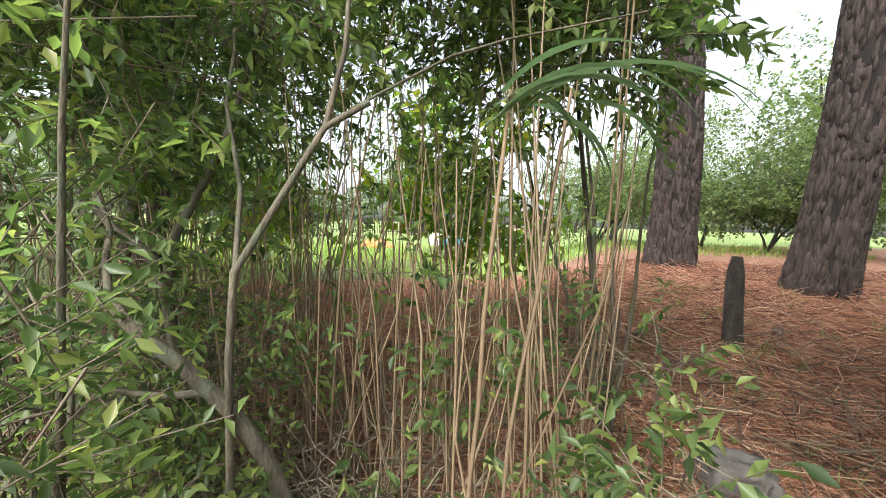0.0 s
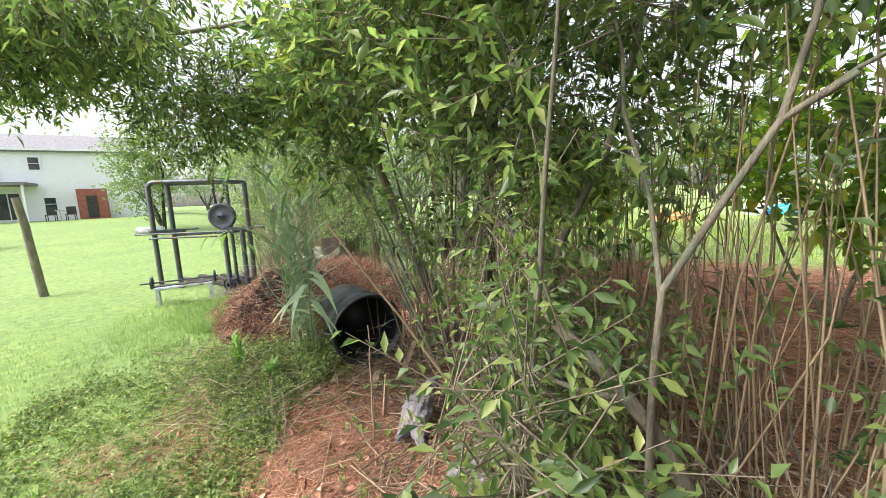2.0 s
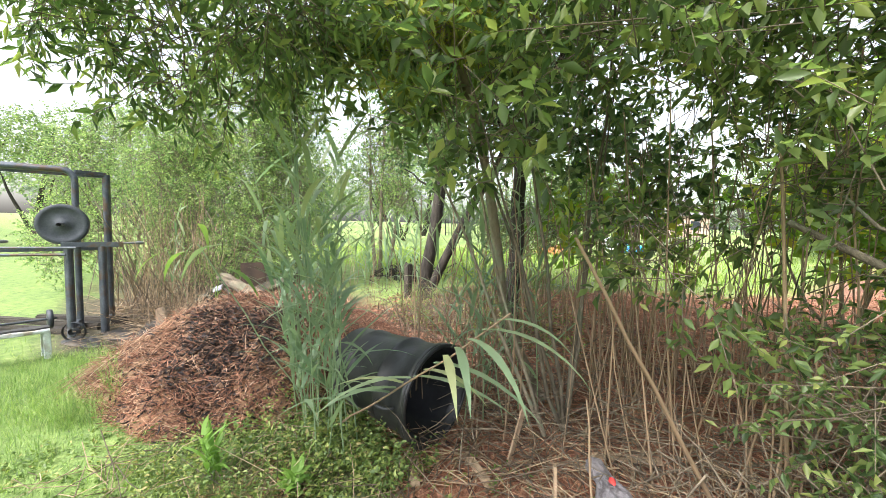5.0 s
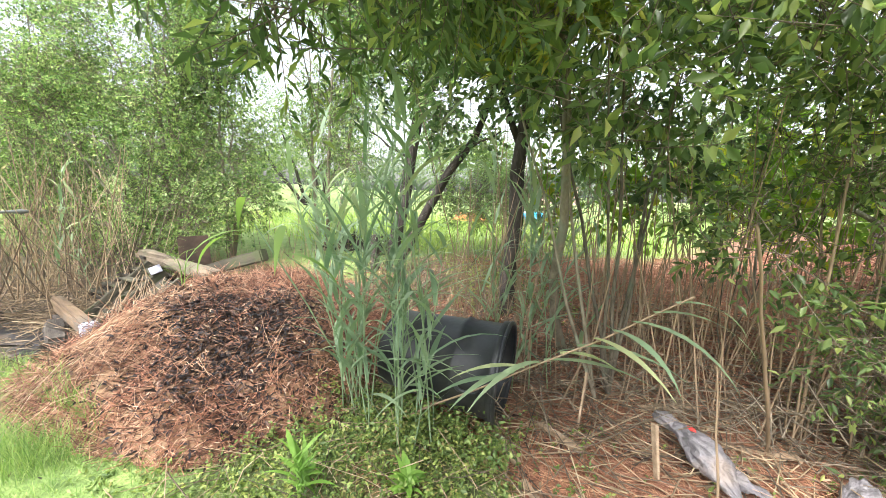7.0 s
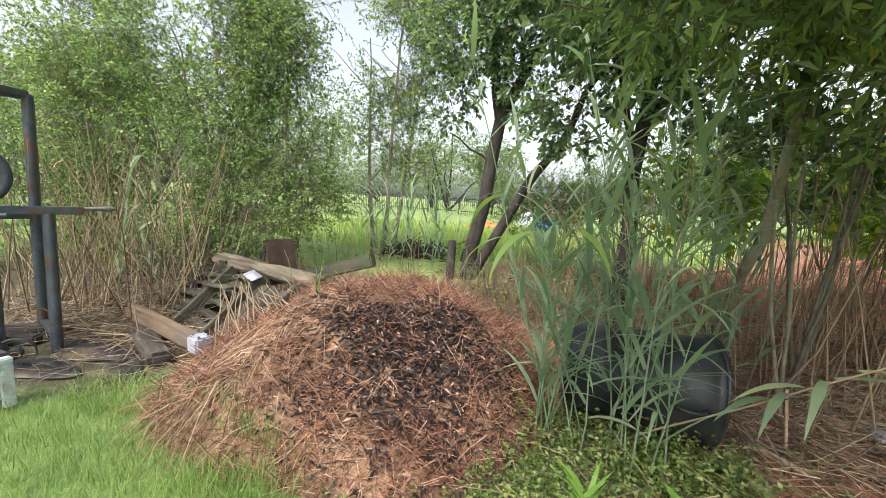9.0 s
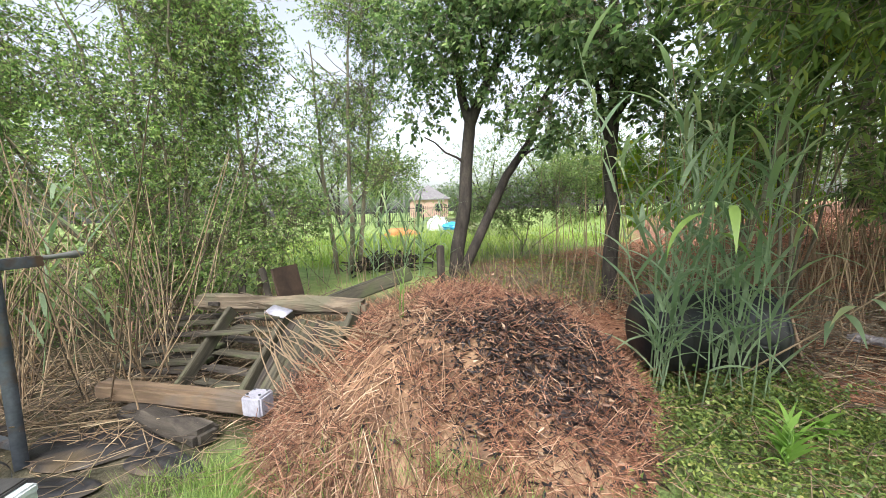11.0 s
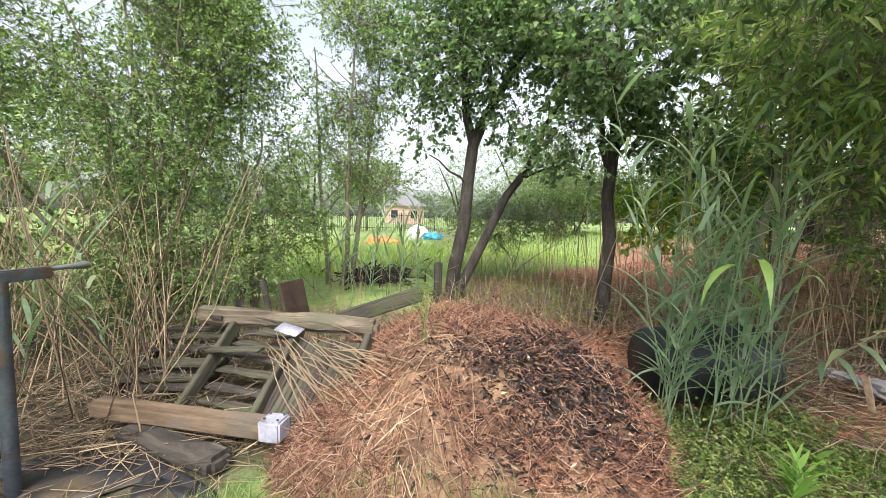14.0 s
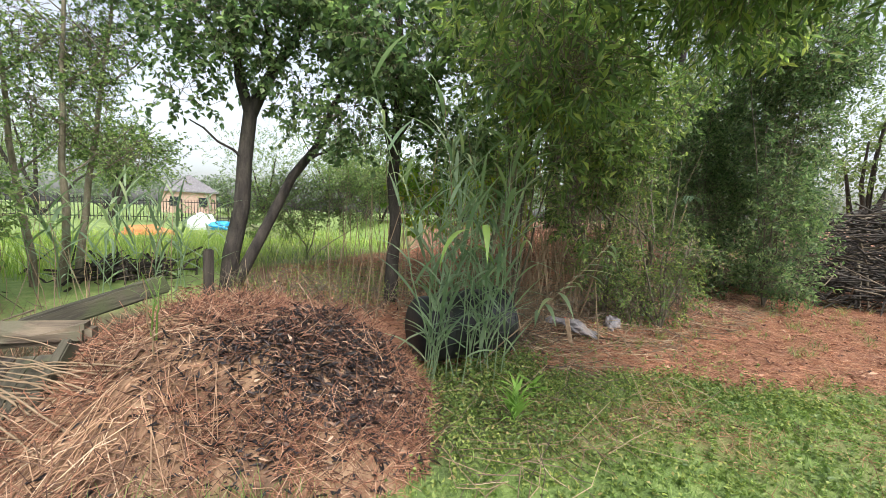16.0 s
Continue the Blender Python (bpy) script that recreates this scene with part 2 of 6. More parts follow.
def ground_material():
    """Lawn, meadow, pine straw and bare soil in one sheet; which lies where comes from the cover attribute."""
    m, nt, p = material("ground_cover", 0.95)
    at = nt.nodes.new("ShaderNodeVertexColor")
    at.layer_name = "cover"
    sep = nt.nodes.new("ShaderNodeSeparateColor")
    nt.links.new(at.outputs["Color"], sep.inputs["Color"])
    fine, mid, broad = noise_tex(nt, 60, 4), noise_tex(nt, 9, 5), noise_tex(nt, 0.7, 4)
    streak = noise_tex(nt, 22, 5, stretch=(1, 6, 1))
    lawn = ramp(nt, mid, [(0.25, (0.1, 0.165, 0.05)), (0.55, (0.18, 0.265, 0.075)), (0.8, (0.27, 0.33, 0.12))])
    meadow = ramp(nt, mid, [(0.25, (0.15, 0.24, 0.065)), (0.55, (0.24, 0.33, 0.1)), (0.8, (0.35, 0.38, 0.16))])
    needles = ramp(nt, streak, [(0.25, (0.1, 0.047, 0.034)), (0.5, (0.29, 0.14, 0.09)), (0.75, (0.46, 0.27, 0.18))])
    soil = ramp(nt, mid, [(0.25, (0.035, 0.026, 0.021)), (0.55, (0.09, 0.066, 0.05)), (0.8, (0.19, 0.14, 0.105))])
    c = mixc(nt, sep.outputs["Blue"], lawn, meadow)
    c = mixc(nt, sep.outputs["Red"], c, needles)
    c = mixc(nt, sep.outputs["Green"], c, soil)
    c = mixc(nt, 0.55, c, ramp(nt, fine, [(0.3, (0.62, 0.62, 0.62)), (0.7, (1.25, 1.25, 1.25))]), "MULTIPLY")
    c = mixc(nt, 0.5, c, ramp(nt, broad, [(0.35, (0.75, 0.8, 0.8)), (0.65, (1.15, 1.1, 1.0))]), "MULTIPLY")
    nt.links.new(c, p.inputs["Base Color"])
    bump(nt, p, fine, 0.8, 0.02)
    return m


GROUND = ground_material()


# ---- mesh helpers ----
def smoothstep(a, b, v):
    t = np.clip((np.asarray(v, float) - a) / (b - a), 0, 1)
    return t * t * (3 - 2 * t)


def wave(x, y, s):
    """Cheap smooth unevenness between -1 and 1."""
    return (np.sin(x * s + 1.3 * np.sin(y * s * 0.7)) + np.sin(y * s * 1.17 + 2.1 + 1.1 * np.sin(x * s * 0.6)) + np.sin((x + y) * s * 0.63 + 4)) / 3


def ground_z(x, y):
    x, y = np.asarray(x, float), np.asarray(y, float)
    z = 0.42 * smoothstep(2.3, 6.0, y) + 0.5 * smoothstep(5.2, 7.6, x) * smoothstep(3.2, 7.0, y)
    z = z + 0.93 * smoothstep(8, 30, -x) * smoothstep(6, 0, y)
    near = smoothstep(14, 9, np.hypot(x - 3, y - 2))
    return z + near * (0.018 * wave(x, y, 2.1) + 0.008 * wave(x, y, 6.7))


def raw_mesh(name, verts, faces, mats, face_mats=None):
    """Mesh from arrays of verts and equal-sided faces."""
    me = bpy.data.meshes.new(name)
    verts, faces = np.asarray(verts, np.float32), np.asarray(faces, np.int32)
    n, k = faces.shape
    me.vertices.add(len(verts))
    me.vertices.foreach_set("co", verts.ravel())
    me.loops.add(n * k)
    me.loops.foreach_set("vertex_index", faces.ravel())
    me.polygons.add(n)
    me.polygons.foreach_set("loop_start", np.arange(0, n * k, k, dtype=np.int32))
    for mt in (mats if isinstance(mats, (list, tuple)) else [mats]):
        me.materials.append(mt)
    if face_mats is not None:
        me.polygons.foreach_set("material_index", np.asarray(face_mats, np.int32))
    me.update()
    return me


def unit(v):
    return v / np.maximum(np.linalg.norm(v, axis=-1, keepdims=True), 1e-9)


def leaves(c, d, length, width, droop=0.0, fold=0.25):
    """Folded leaves: two triangles on a midrib. c bases, d directions."""
    n = len(c)
    up = rng.normal(size=(n, 3)) * 0.6 + (0, 0, 1)
    side = unit(np.cross(d, up))
    nor = np.cross(side, d)
    length, width = np.broadcast_to(length, n)[:, None], np.broadcast_to(width, n)[:, None]
    tip = c + d * length - nor * length * droop
    mid = c + d * length * 0.45
    l, r = mid + side * width / 2 + nor * width * fold, mid - side * width / 2 + nor * width * fold
    v = np.stack([c, r, tip, l], 1).reshape(-1, 3)
    i = np.arange(n)[:, None] * 4
    f = np.concatenate([i + [0, 1, 2], i + [0, 2, 3]], 1).reshape(-1, 3)
    return v, f


def tube(points, radii, sides=6):
    """Tapered tube along points: verts, quads."""
    p, r = np.asarray(points, float), np.broadcast_to(radii, len(points))
    d = unit(np.gradient(p, axis=0))
    ref = np.where(np.abs(d[:, 2:3]) > 0.9, (1.0, 0, 0), (0, 0, 1.0))
    a = unit(np.cross(d, ref))
    for k in range(1, len(a)):
        a[k] = unit(a[k - 1] - d[k] * np.dot(a[k - 1], d[k]))
    b = np.cross(d, a)
    th = np.arange(sides) * 2 * np.pi / sides
    v = p[:, None] + r[:, None, None] * (np.cos(th)[:, None] * a[:, None] + np.sin(th)[:, None] * b[:, None])
    i, j = np.meshgrid(np.arange(len(p) - 1), np.arange(sides), indexing="ij")
    j2 = (j + 1) % sides
    f = np.stack([i * sides + j, i * sides + j2, (i + 1) * sides + j2, (i + 1) * sides + j], -1).reshape(-1, 4)
    return v.reshape(-1, 3), f


def merge(pieces):
    vs, fs, o = [], [], 0
    for v, f in pieces:
        vs.append(v)
        fs.append(f + o)
        o += len(v)
    return np.concatenate(vs), np.concatenate(fs)


def prisms(p0, p1, r0, r1, mid=None, sides=3):
    """Many thin tapered stalks at once, each from p0 to p1 (through mid)."""
    n = len(p0)
    d = unit(p1 - p0)
    a = unit(np.cross(d, np.where(np.abs(d[:, 2:3]) > 0.9, (1.0, 0, 0), (0, 0, 1.0))))
    b = np.cross(d, a)
    rings = [(p0, r0)] + ([(mid, (np.asarray(r0) + r1) / 2)] if mid is not None else []) + [(p1, r1)]
    th = np.arange(sides) * 2 * np.pi / sides
    v = np.stack([q[:, None] + np.broadcast_to(r, n)[:, None, None] * (np.cos(th)[:, None] * a[:, None] + np.sin(th)[:, None] * b[:, None]) for q, r in rings], 1)
    k = len(rings)
    base = np.arange(n)[:, None, None] * k * sides
    i, j = np.arange(k - 1)[None, :, None], np.arange(sides)[None, None, :]
    j2 = (j + 1) % sides
    f = np.stack([base + i * sides + j, base + i * sides + j2, base + (i + 1) * sides + j2, base + (i + 1) * sides + j], -1).reshape(-1, 4)
    return v.reshape(-1, 3), f


def blades(p, yaw, length, width, bend, lean=0.2, segs=4):
    """Grass and reed blades: strips that rise and bend over."""
    n = len(p)
    length, width, bend = (np.broadcast_to(q, n) for q in (length, width, bend))
    out = np.stack([np.cos(yaw), np.sin(yaw), np.zeros(n)], 1)
    side = np.stack([-np.sin(yaw), np.cos(yaw), np.zeros(n)], 1)
    rows, q = [], p.copy()
    for k in range(segs + 1):
        t = k / segs
        w = width * (0.55 + 0.9 * t if t < 0.4 else (1 - t) / 0.6 * 0.91 + 0.02)
        rows += [q - side * w[:, None] / 2, q + side * w[:, None] / 2]
        ang = lean + bend * (k + 0.5) / segs
        q = q + (out * np.sin(ang)[:, None] + np.array([0, 0, 1.0]) * np.cos(ang)[:, None]) * (length / segs)[:, None]
    v = np.stack(rows, 1).reshape(-1, 3)
    m = 2 * (segs + 1)
    base = np.arange(n)[:, None, None] * m
    k = np.arange(segs)[None, :, None] * 2
    f = (base + k + np.array([0, 1, 3, 2])[None, None, :]).reshape(-1, 4)
    return v, f


def part(name, me, parent=None, label="", smooth=True):
    """Link a mesh (or a bmesh with its material list) as one object."""
    ob = new(name, me)
    if smooth and len(me.polygons) < 20000:
        me.polygons.foreach_set("use_smooth", np.ones(len(me.polygons), bool))
    if parent:
        ob.parent = parent
    if label:
        ob["label"] = label
    return ob


def thing(name, at, label, category, group="", rz=0.0):
    e = new(name)
    e.empty_display_size = 0.1
    e.matrix_world = pose(*at, 0, 0, rz)
    return tagged(e, label, category, group)


def stuff(name, me, label, category):
    return tagged(part(name, me, smooth=False), label, category, kind="stuff")


def box_mesh(name, size, mat, bevel=0.01, jitter=0.0, taper=1.0, seed=0):
    """Bevelled, slightly uneven board or block centred on its origin."""
    bm = bmesh.new()
    bmesh.ops.create_cube(bm, size=1)
    bmesh.ops.scale(bm, vec=size, verts=bm.verts)
    if max(size) > 0.5 and jitter:
        ax = int(np.argmax(size))
        long_edges = [e for e in bm.edges if abs((e.verts[0].co - e.verts[1].co)[ax]) > 0.4 * size[ax]]
        bmesh.ops.subdivide_edges(bm, edges=long_edges, cuts=5)
    r = random.Random(seed)
    for v in bm.verts:
        if taper != 1 and v.co.z > 0:
            v.co.x, v.co.y = v.co.x * taper, v.co.y * taper
        v.co += Vector((r.uniform(-1, 1), r.uniform(-1, 1), r.uniform(-1, 1))) * jitter
    if bevel:
        bmesh.ops.bevel(bm, geom=[e for e in bm.edges if e.calc_face_angle(0) > 0.6], offset=bevel, segments=2, affect="EDGES")
    me = bpy.data.meshes.new(name)
    bm.to_mesh(me)
    bm.free()
    me.materials.append(mat)
    return me


def along(a, b, roll=0.0):
    """Pose whose x axis runs from a to b, centred between them; and the length."""
    a, b = Vector(a), Vector(b)
    d = b - a
    q = d.to_track_quat("X", "Z")
    return Matrix.Translation((a + b) / 2) @ q.to_matrix().to_4x4() @ pose(0, 0, 0, roll), d.length


def board(name, a, b, w, h, mat, parent=None, roll=0.0, bevel=0.006, jitter=0.004, label="", seed=1):
    """A board or bar from a to b, w across and h thick."""
    m, n = along(a, b, roll)
    ob = part(name, box_mesh(name, (n, w, h), mat, bevel, jitter, seed=seed), None, label, smooth=False)
    ob.matrix_world = m
    if parent:
        ob.parent = parent
        ob.matrix_parent_inverse = parent.matrix_world.inverted()
    return ob


def pipe(name, pts, r, mat, parent=None, sides=10, label=""):
    v, f = tube(pts, r, sides)
    ob = part(name, raw_mesh(name, v, f, mat), None, label, smooth=sides > 4)
    if parent:
        ob.parent = parent
        ob.matrix_parent_inverse = parent.matrix_world.inverted()
    return ob


def crooked(a, b, n, amp, seed=0):
    """A wavering line from a to b."""
    r = np.random.default_rng(seed)
    t = np.linspace(0, 1, n)[:, None]
    p = np.asarray(a, float) * (1 - t) + np.asarray(b, float) * t
    off = np.cumsum(r.normal(size=(n, 3)), 0)
    off -= off[0] * (1 - t) + off[-1] * t
    return p + off * amp


# ---- plants ----
def twig_leaves(p, d, length, per, leaf, wide, spread=0.9, droop=0.15):
    """Leaves set round many twigs: p starts, d directions."""
    n = len(p)
    t = np.tile(np.linspace(0.12, 1.0, per), (n, 1)) + rng.uniform(-0.04, 0.04, (n, per))
    c = p[:, None] + d[:, None] * (t * np.broadcast_to(length, n)[:, None])[..., None]
    rnd = unit(rng.normal(size=(n, per, 3)))
    perp = unit(rnd - d[:, None] * (rnd * d[:, None]).sum(-1, keepdims=True))
    dd = unit(d[:, None] * 0.6 + perp * spread + np.array([0, 0, -0.12]))
    k = n * per
    return leaves(c.reshape(-1, 3), dd.reshape(-1, 3), leaf * rng.uniform(0.6, 1.25, k), wide * rng.uniform(0.7, 1.2, k), droop)


def crown_twigs(blobs, n, gap=0.0, down=0.0, gap_scale=1.4):
    """Twig starts and directions inside ellipsoid blobs (x, y, z, rx, ry, rz), denser to the outside, with gaps."""
    b = np.asarray(blobs, float)
    vol = np.cbrt(b[:, 3] * b[:, 4] * b[:, 5]) ** 2.4
    k = rng.choice(len(b), n * 2, p=vol / vol.sum())
    u = unit(rng.normal(size=(n * 2, 3)))
    rad = rng.uniform(0.15, 1, n * 2)[:, None] ** 0.55
    p = b[k, :3] + u * rad * b[k, 3:]
    keep = (wave(p[:, 0] * gap_scale + p[:, 2], p[:, 1] * gap_scale - p[:, 2] * 1.3, 2.3) + rng.normal(0, 0.25, n * 2)) > gap - 0.35
    p, u = p[keep][:n], u[keep][:n]
    d = unit(u * 0.8 + rng.normal(size=u.shape) * 0.55 + np.array([0, 0, 0.15 - down]))
    return p, d


def shrub(name, base, stems, blobs, twigs, per, leaf, wide, mat, label, category, bark=None, gap=0.0, down=0.0, twig_len=0.26, group=""):
    """Woody plant: stems (lists of points with radii), fine twigs, leaves."""
    th = thing(name, base, label, category, group)
    inv = np.asarray(base, float)
    for k, (pts, r0, r1) in enumerate(stems):
        nm = "trunk" if k == 0 else "limb"
        part(nm, raw_mesh(nm, *tube(np.asarray(pts, float) - inv, np.linspace(r0, r1, len(pts)), 8), bark or BARK), th)
    p, d = crown_twigs(blobs, twigs, gap, down)
    ln = twig_len * rng.uniform(0.6, 1.3, len(p))
    part("twig", raw_mesh("twig", *prisms(p - inv - d * ln[:, None] * 0.7, p - inv + d * ln[:, None], 0.0032, 0.0012), TWIG), th, smooth=False)["kind"] = "stuff"
    v, f = twig_leaves(p - inv, d, ln, per, leaf, wide)
    part("crown", raw_mesh("crown", v, f, mat), th, smooth=False)
    return th


def limbs(base, tips, r, n=7, amp=0.05, seed=0, tip_r=0.25):
    """Stems from one root to several tips."""
    out = []
    for k, tip in enumerate(tips):
        out.append((crooked(base, tip, n, amp, seed + k), r, r * tip_r))
    return out


# ---- ground ----
def cover(x, y):
    """How much pine straw, bare soil and meadow lies at a place."""
    n = 0.22 * wave(x, y, 3.1) + 0.12 * wave(x, y, 9.0)
    edge = np.interp(x, [-6, 1.7, 2.2, 2.7, 3.0, 3.6, 4.2, 5.5, 9, 30], [2.5, 2.5, 2.4, 2.2, 1.9, 1.55, 0.95, -0.2, -2.0, -4.0])
    needles = smoothstep(-0.12, 0.15, y - edge + n)
    patch = smoothstep(-0.55, 0.5, wave(x * 1.1, y, 4.1) + 0.6 * wave(x, y, 9.3)) * smoothstep(-2.7, -0.6, y - edge) * smoothstep(1.6, 2.4, x)
    needles = np.maximum(needles, 0.5 * patch)
    far = np.interp(x, [0.3, 1.3, 4.5, 7, 10, 40], [4.4, 6.4, 7.6, 11.5, 15, 40])
    meadow = smoothstep(-0.5, 0.6, y - far + 2 * n)
    needles = needles * (1 - meadow)
    needles = np.maximum(needles, 0.75 * smoothstep(0.25, 0.5, 0.6 - np.hypot((x - 4.1) / 1.0, (y - 0.9) / 0.45) + n))
    needles = np.where(x < -7, 0, needles) * smoothstep(-7, -5, x)
    needles = needles * (0.25 + 0.75 * smoothstep(-0.4, 0.5, x))
    soil = smoothstep(0.0, 0.25, 1.0 - np.hypot((x + 3.0) / 2.3, (y - 2.1) / 1.15) + n) * smoothstep(1.1, 1.6, y + 0.25 * (x + 1.6))
    soil = np.maximum(soil, 0.55 * smoothstep(0.4, 0.8, x) * smoothstep(3.0, 2.4, x) * smoothstep(3.6, 4.0, y) * (1 - meadow))
    soil = np.maximum(soil * 0.9, 0.8 * smoothstep(0.6, -0.2, x) * smoothstep(2.4, 2.9, y) * (1 - meadow) * smoothstep(-7, -5, x))
    soil = np.maximum(soil, 0.6 * smoothstep(1.0, 1.5, x) * smoothstep(1.1, 1.6, y) * smoothstep(4.5, 3.5, x) * (1 - needles))
    return needles, soil, meadow


def build_ground():
    def axis(lo, hi, step):
        core = np.arange(lo, hi + step / 2, step)
        grow = np.cumsum(step * 1.22 ** np.arange(1, 42))
        grow = grow[grow < 1500]
        return np.concatenate([lo - grow[::-1], core, hi + grow])
    xs, ys = axis(-6.5, 13, 0.085), axis(-2.5, 9, 0.085)
    gx, gy = np.meshgrid(xs, ys, indexing="ij")
    v = np.stack([gx, gy, ground_z(gx, gy)], -1).reshape(-1, 3)
    a, b = len(xs), len(ys)
    i, j = np.meshgrid(np.arange(a - 1), np.arange(b - 1), indexing="ij")
    f = np.stack([i * b + j, (i + 1) * b + j, (i + 1) * b + j + 1, i * b + j + 1], -1).reshape(-1, 4)
    me = raw_mesh("ground", v, f, GROUND)
    col = me.color_attributes.new("cover", "FLOAT_COLOR", "POINT")
    r, g, bl = cover(v[:, 0], v[:, 1])
    col.data.foreach_set("color", np.stack([r, g, bl, np.ones(len(r))], 1).astype(np.float32).ravel())
    me.polygons.foreach_set("use_smooth", np.ones(len(f), bool))
    tagged(new("ground", me), "uneven ground of lawn, pine straw and bare soil", "ground", kind="structure")


build_ground()


def scatter(n, x0, x1, y0, y1):
    x, y = rng.uniform(x0, x1, n), rng.uniform(y0, y1, n)
    return x, y


def straw(n, x, y, z, lo, hi, r, tilt=0.25):
    """Loose needles and stalks lying about at given places."""
    yaw, ln = rng.uniform(0, 2 * np.pi, len(x)), rng.uniform(lo, hi, len(x))
    d = np.stack([np.cos(yaw), np.sin(yaw), rng.normal(0, tilt, len(x))], 1) * ln[:, None] / 2
    c = np.stack([x, y, z + 0.006 + np.abs(d[:, 2]) * 0.5], 1)
    mid = c + np.stack([-d[:, 1], d[:, 0], np.abs(d[:, 2])], 1) * rng.normal(0, 0.25, (len(x), 1))
    return prisms(c - d, c + d, r, r * 0.7, mid)


# ---- compost mound ----
MX, MY = 0.56, 2.62


def mound_z(x, y):
    dx = np.asarray(x, float) - MX
    dx, dy = np.abs(dx) / np.where(dx > 0, 1.17, 1.33), np.abs(np.asarray(y, float) - MY) / 1.28
    r = (dx ** 2.9 + dy ** 2.9) ** (1 / 2.9)
    lump = 0.075 * wave(np.asarray(x), np.asarray(y), 4.3) + 0.055 * wave(np.asarray(x), np.asarray(y), 10) + 0.03 * wave(np.asarray(x), np.asarray(y), 23)
    h = 0.63 * np.clip(1 - r ** np.where(np.asarray(x, float) < MX, 2.35, 2.5), -0.1, 1) + lump * np.clip(1.6 - r, 0, 1)
    ledge = smoothstep(2.0, 1.8, y) * smoothstep(1.4, 1.75, y) * smoothstep(0.1, 0.5, x)
    h = h - 0.13 * ledge * np.clip(1.3 - r, 0, 1)
    return np.maximum(ground_z(x, y) * smoothstep(0.6, 1.0, r) + h, ground_z(x, y) - 0.05)


def build_mound():
    xs, ys = np.arange(-1.1, 2.2, 0.03), np.arange(1.2, 4.1, 0.03)
    gx, gy = np.meshgrid(xs, ys, indexing="ij")
    gz = mound_z(gx, gy) + rng.normal(0, 0.006, gx.shape)
    b = len(ys)
    i, j = np.meshgrid(np.arange(len(xs) - 1), np.arange(b - 1), indexing="ij")
    f = np.stack([i * b + j, (i + 1) * b + j, (i + 1) * b + j + 1, i * b + j + 1], -1).reshape(-1, 4)
    v = np.stack([gx - MX, gy - MY, gz], -1).reshape(-1, 3)
    th = thing("compost_mound", (MX, MY, 0), "brown compost heap of pine straw and rotting leaves", "compost heap")
    part("soil", raw_mesh("soil", v, f, MOUNDSOIL), th)
    n = 34000
    x, y = MX + rng.uniform(-1.5, 1.5, n), MY + rng.uniform(-1.35, 1.25, n)
    z = mound_z(x, y)
    ok = z > ground_z(x, y) - 0.01
    dark = np.hypot((x - 0.9) / 0.55, (y - 2.15) / 0.45) < 0.95 + 0.3 * wave(x, y, 7)
    ok &= ~(dark & (rng.uniform(size=n) < 0.66))
    for sx, sy, sr in ((0.12, 2.15, 0.22), (0.1, 1.66, 0.2), (0.42, 1.6, 0.16), (-0.15, 1.88, 0.18), (-0.3, 2.35, 0.16), (0.2, 2.6, 0.15)):
        bare = np.hypot(x - sx, y - sy) < sr * (1 + 0.4 * wave(x, y, 11))
        ok &= ~(bare & (rng.uniform(size=n) < 0.9))
    v, f = straw(n, x[ok] - MX, y[ok] - MY, z[ok], 0.05, 0.22, 0.0018, 0.5)
    part("straw", raw_mesh("straw", v, f, STRAW), th, smooth=False)
    n = 10500
    x, y = rng.normal(0.92, 0.34, n), rng.normal(2.1, 0.3, n)
    x[:900], y[:900] = MX + rng.uniform(-1.3, 1.3, 900), MY + rng.uniform(-1.1, 0.5, 900)
    c = np.stack([x - MX, y - MY, mound_z(x, y) + rng.uniform(0.0, 0.03, n)], 1)
    d = unit(rng.normal(size=(n, 3)) * (1, 1, 0.45))
    part("rotting_leaves", raw_mesh("rotting_leaves", *leaves(c, d, rng.uniform(0.02, 0.075, n), rng.uniform(0.006, 0.02, n), 0.3), COMPOST), th, "black rotting leaves", smooth=False)
    # long hay hanging down the near left flank
    n = 2500
    x, y = rng.normal(-0.3, 0.36, n), rng.uniform(1.5, 3.2, n)
    z = mound_z(x, y)
    ok = (z > ground_z(x, y) + 0.05) & (wave(x, y, 6.0) + rng.normal(0, 0.4, n) > -0.2)
    x, y, z = x[ok], y[ok], z[ok]
    n = len(x)
    yaw = rng.normal(-1.7, 1.15, n)
    ln = rng.uniform(0.1, 0.42, n)
    p0 = np.stack([x, y, z + rng.uniform(0.005, 0.04, n)], 1)
    p1 = p0 + np.stack([np.cos(yaw), np.sin(yaw), np.zeros(n)], 1) * ln[:, None]
    p1[:, 2] = np.maximum(mound_z(p1[:, 0], p1[:, 1]), ground_z(p1[:, 0], p1[:, 1])) + rng.uniform(0.0, 0.05, n)
    mid = (p0 + p1) / 2
    mid[:, 2] = np.maximum(mid[:, 2] + rng.uniform(0, 0.05, n), mound_z(mid[:, 0], mid[:, 1]) + 0.01)
    off = np.array([MX, MY, 0])
    part("hay", raw_mesh("hay", *prisms(p0 - off, p1 - off, 0.0026, 0.0017, mid - off, 4), HAY), th, "pale dry hay stalks", smooth=False)["kind"] = "stuff"
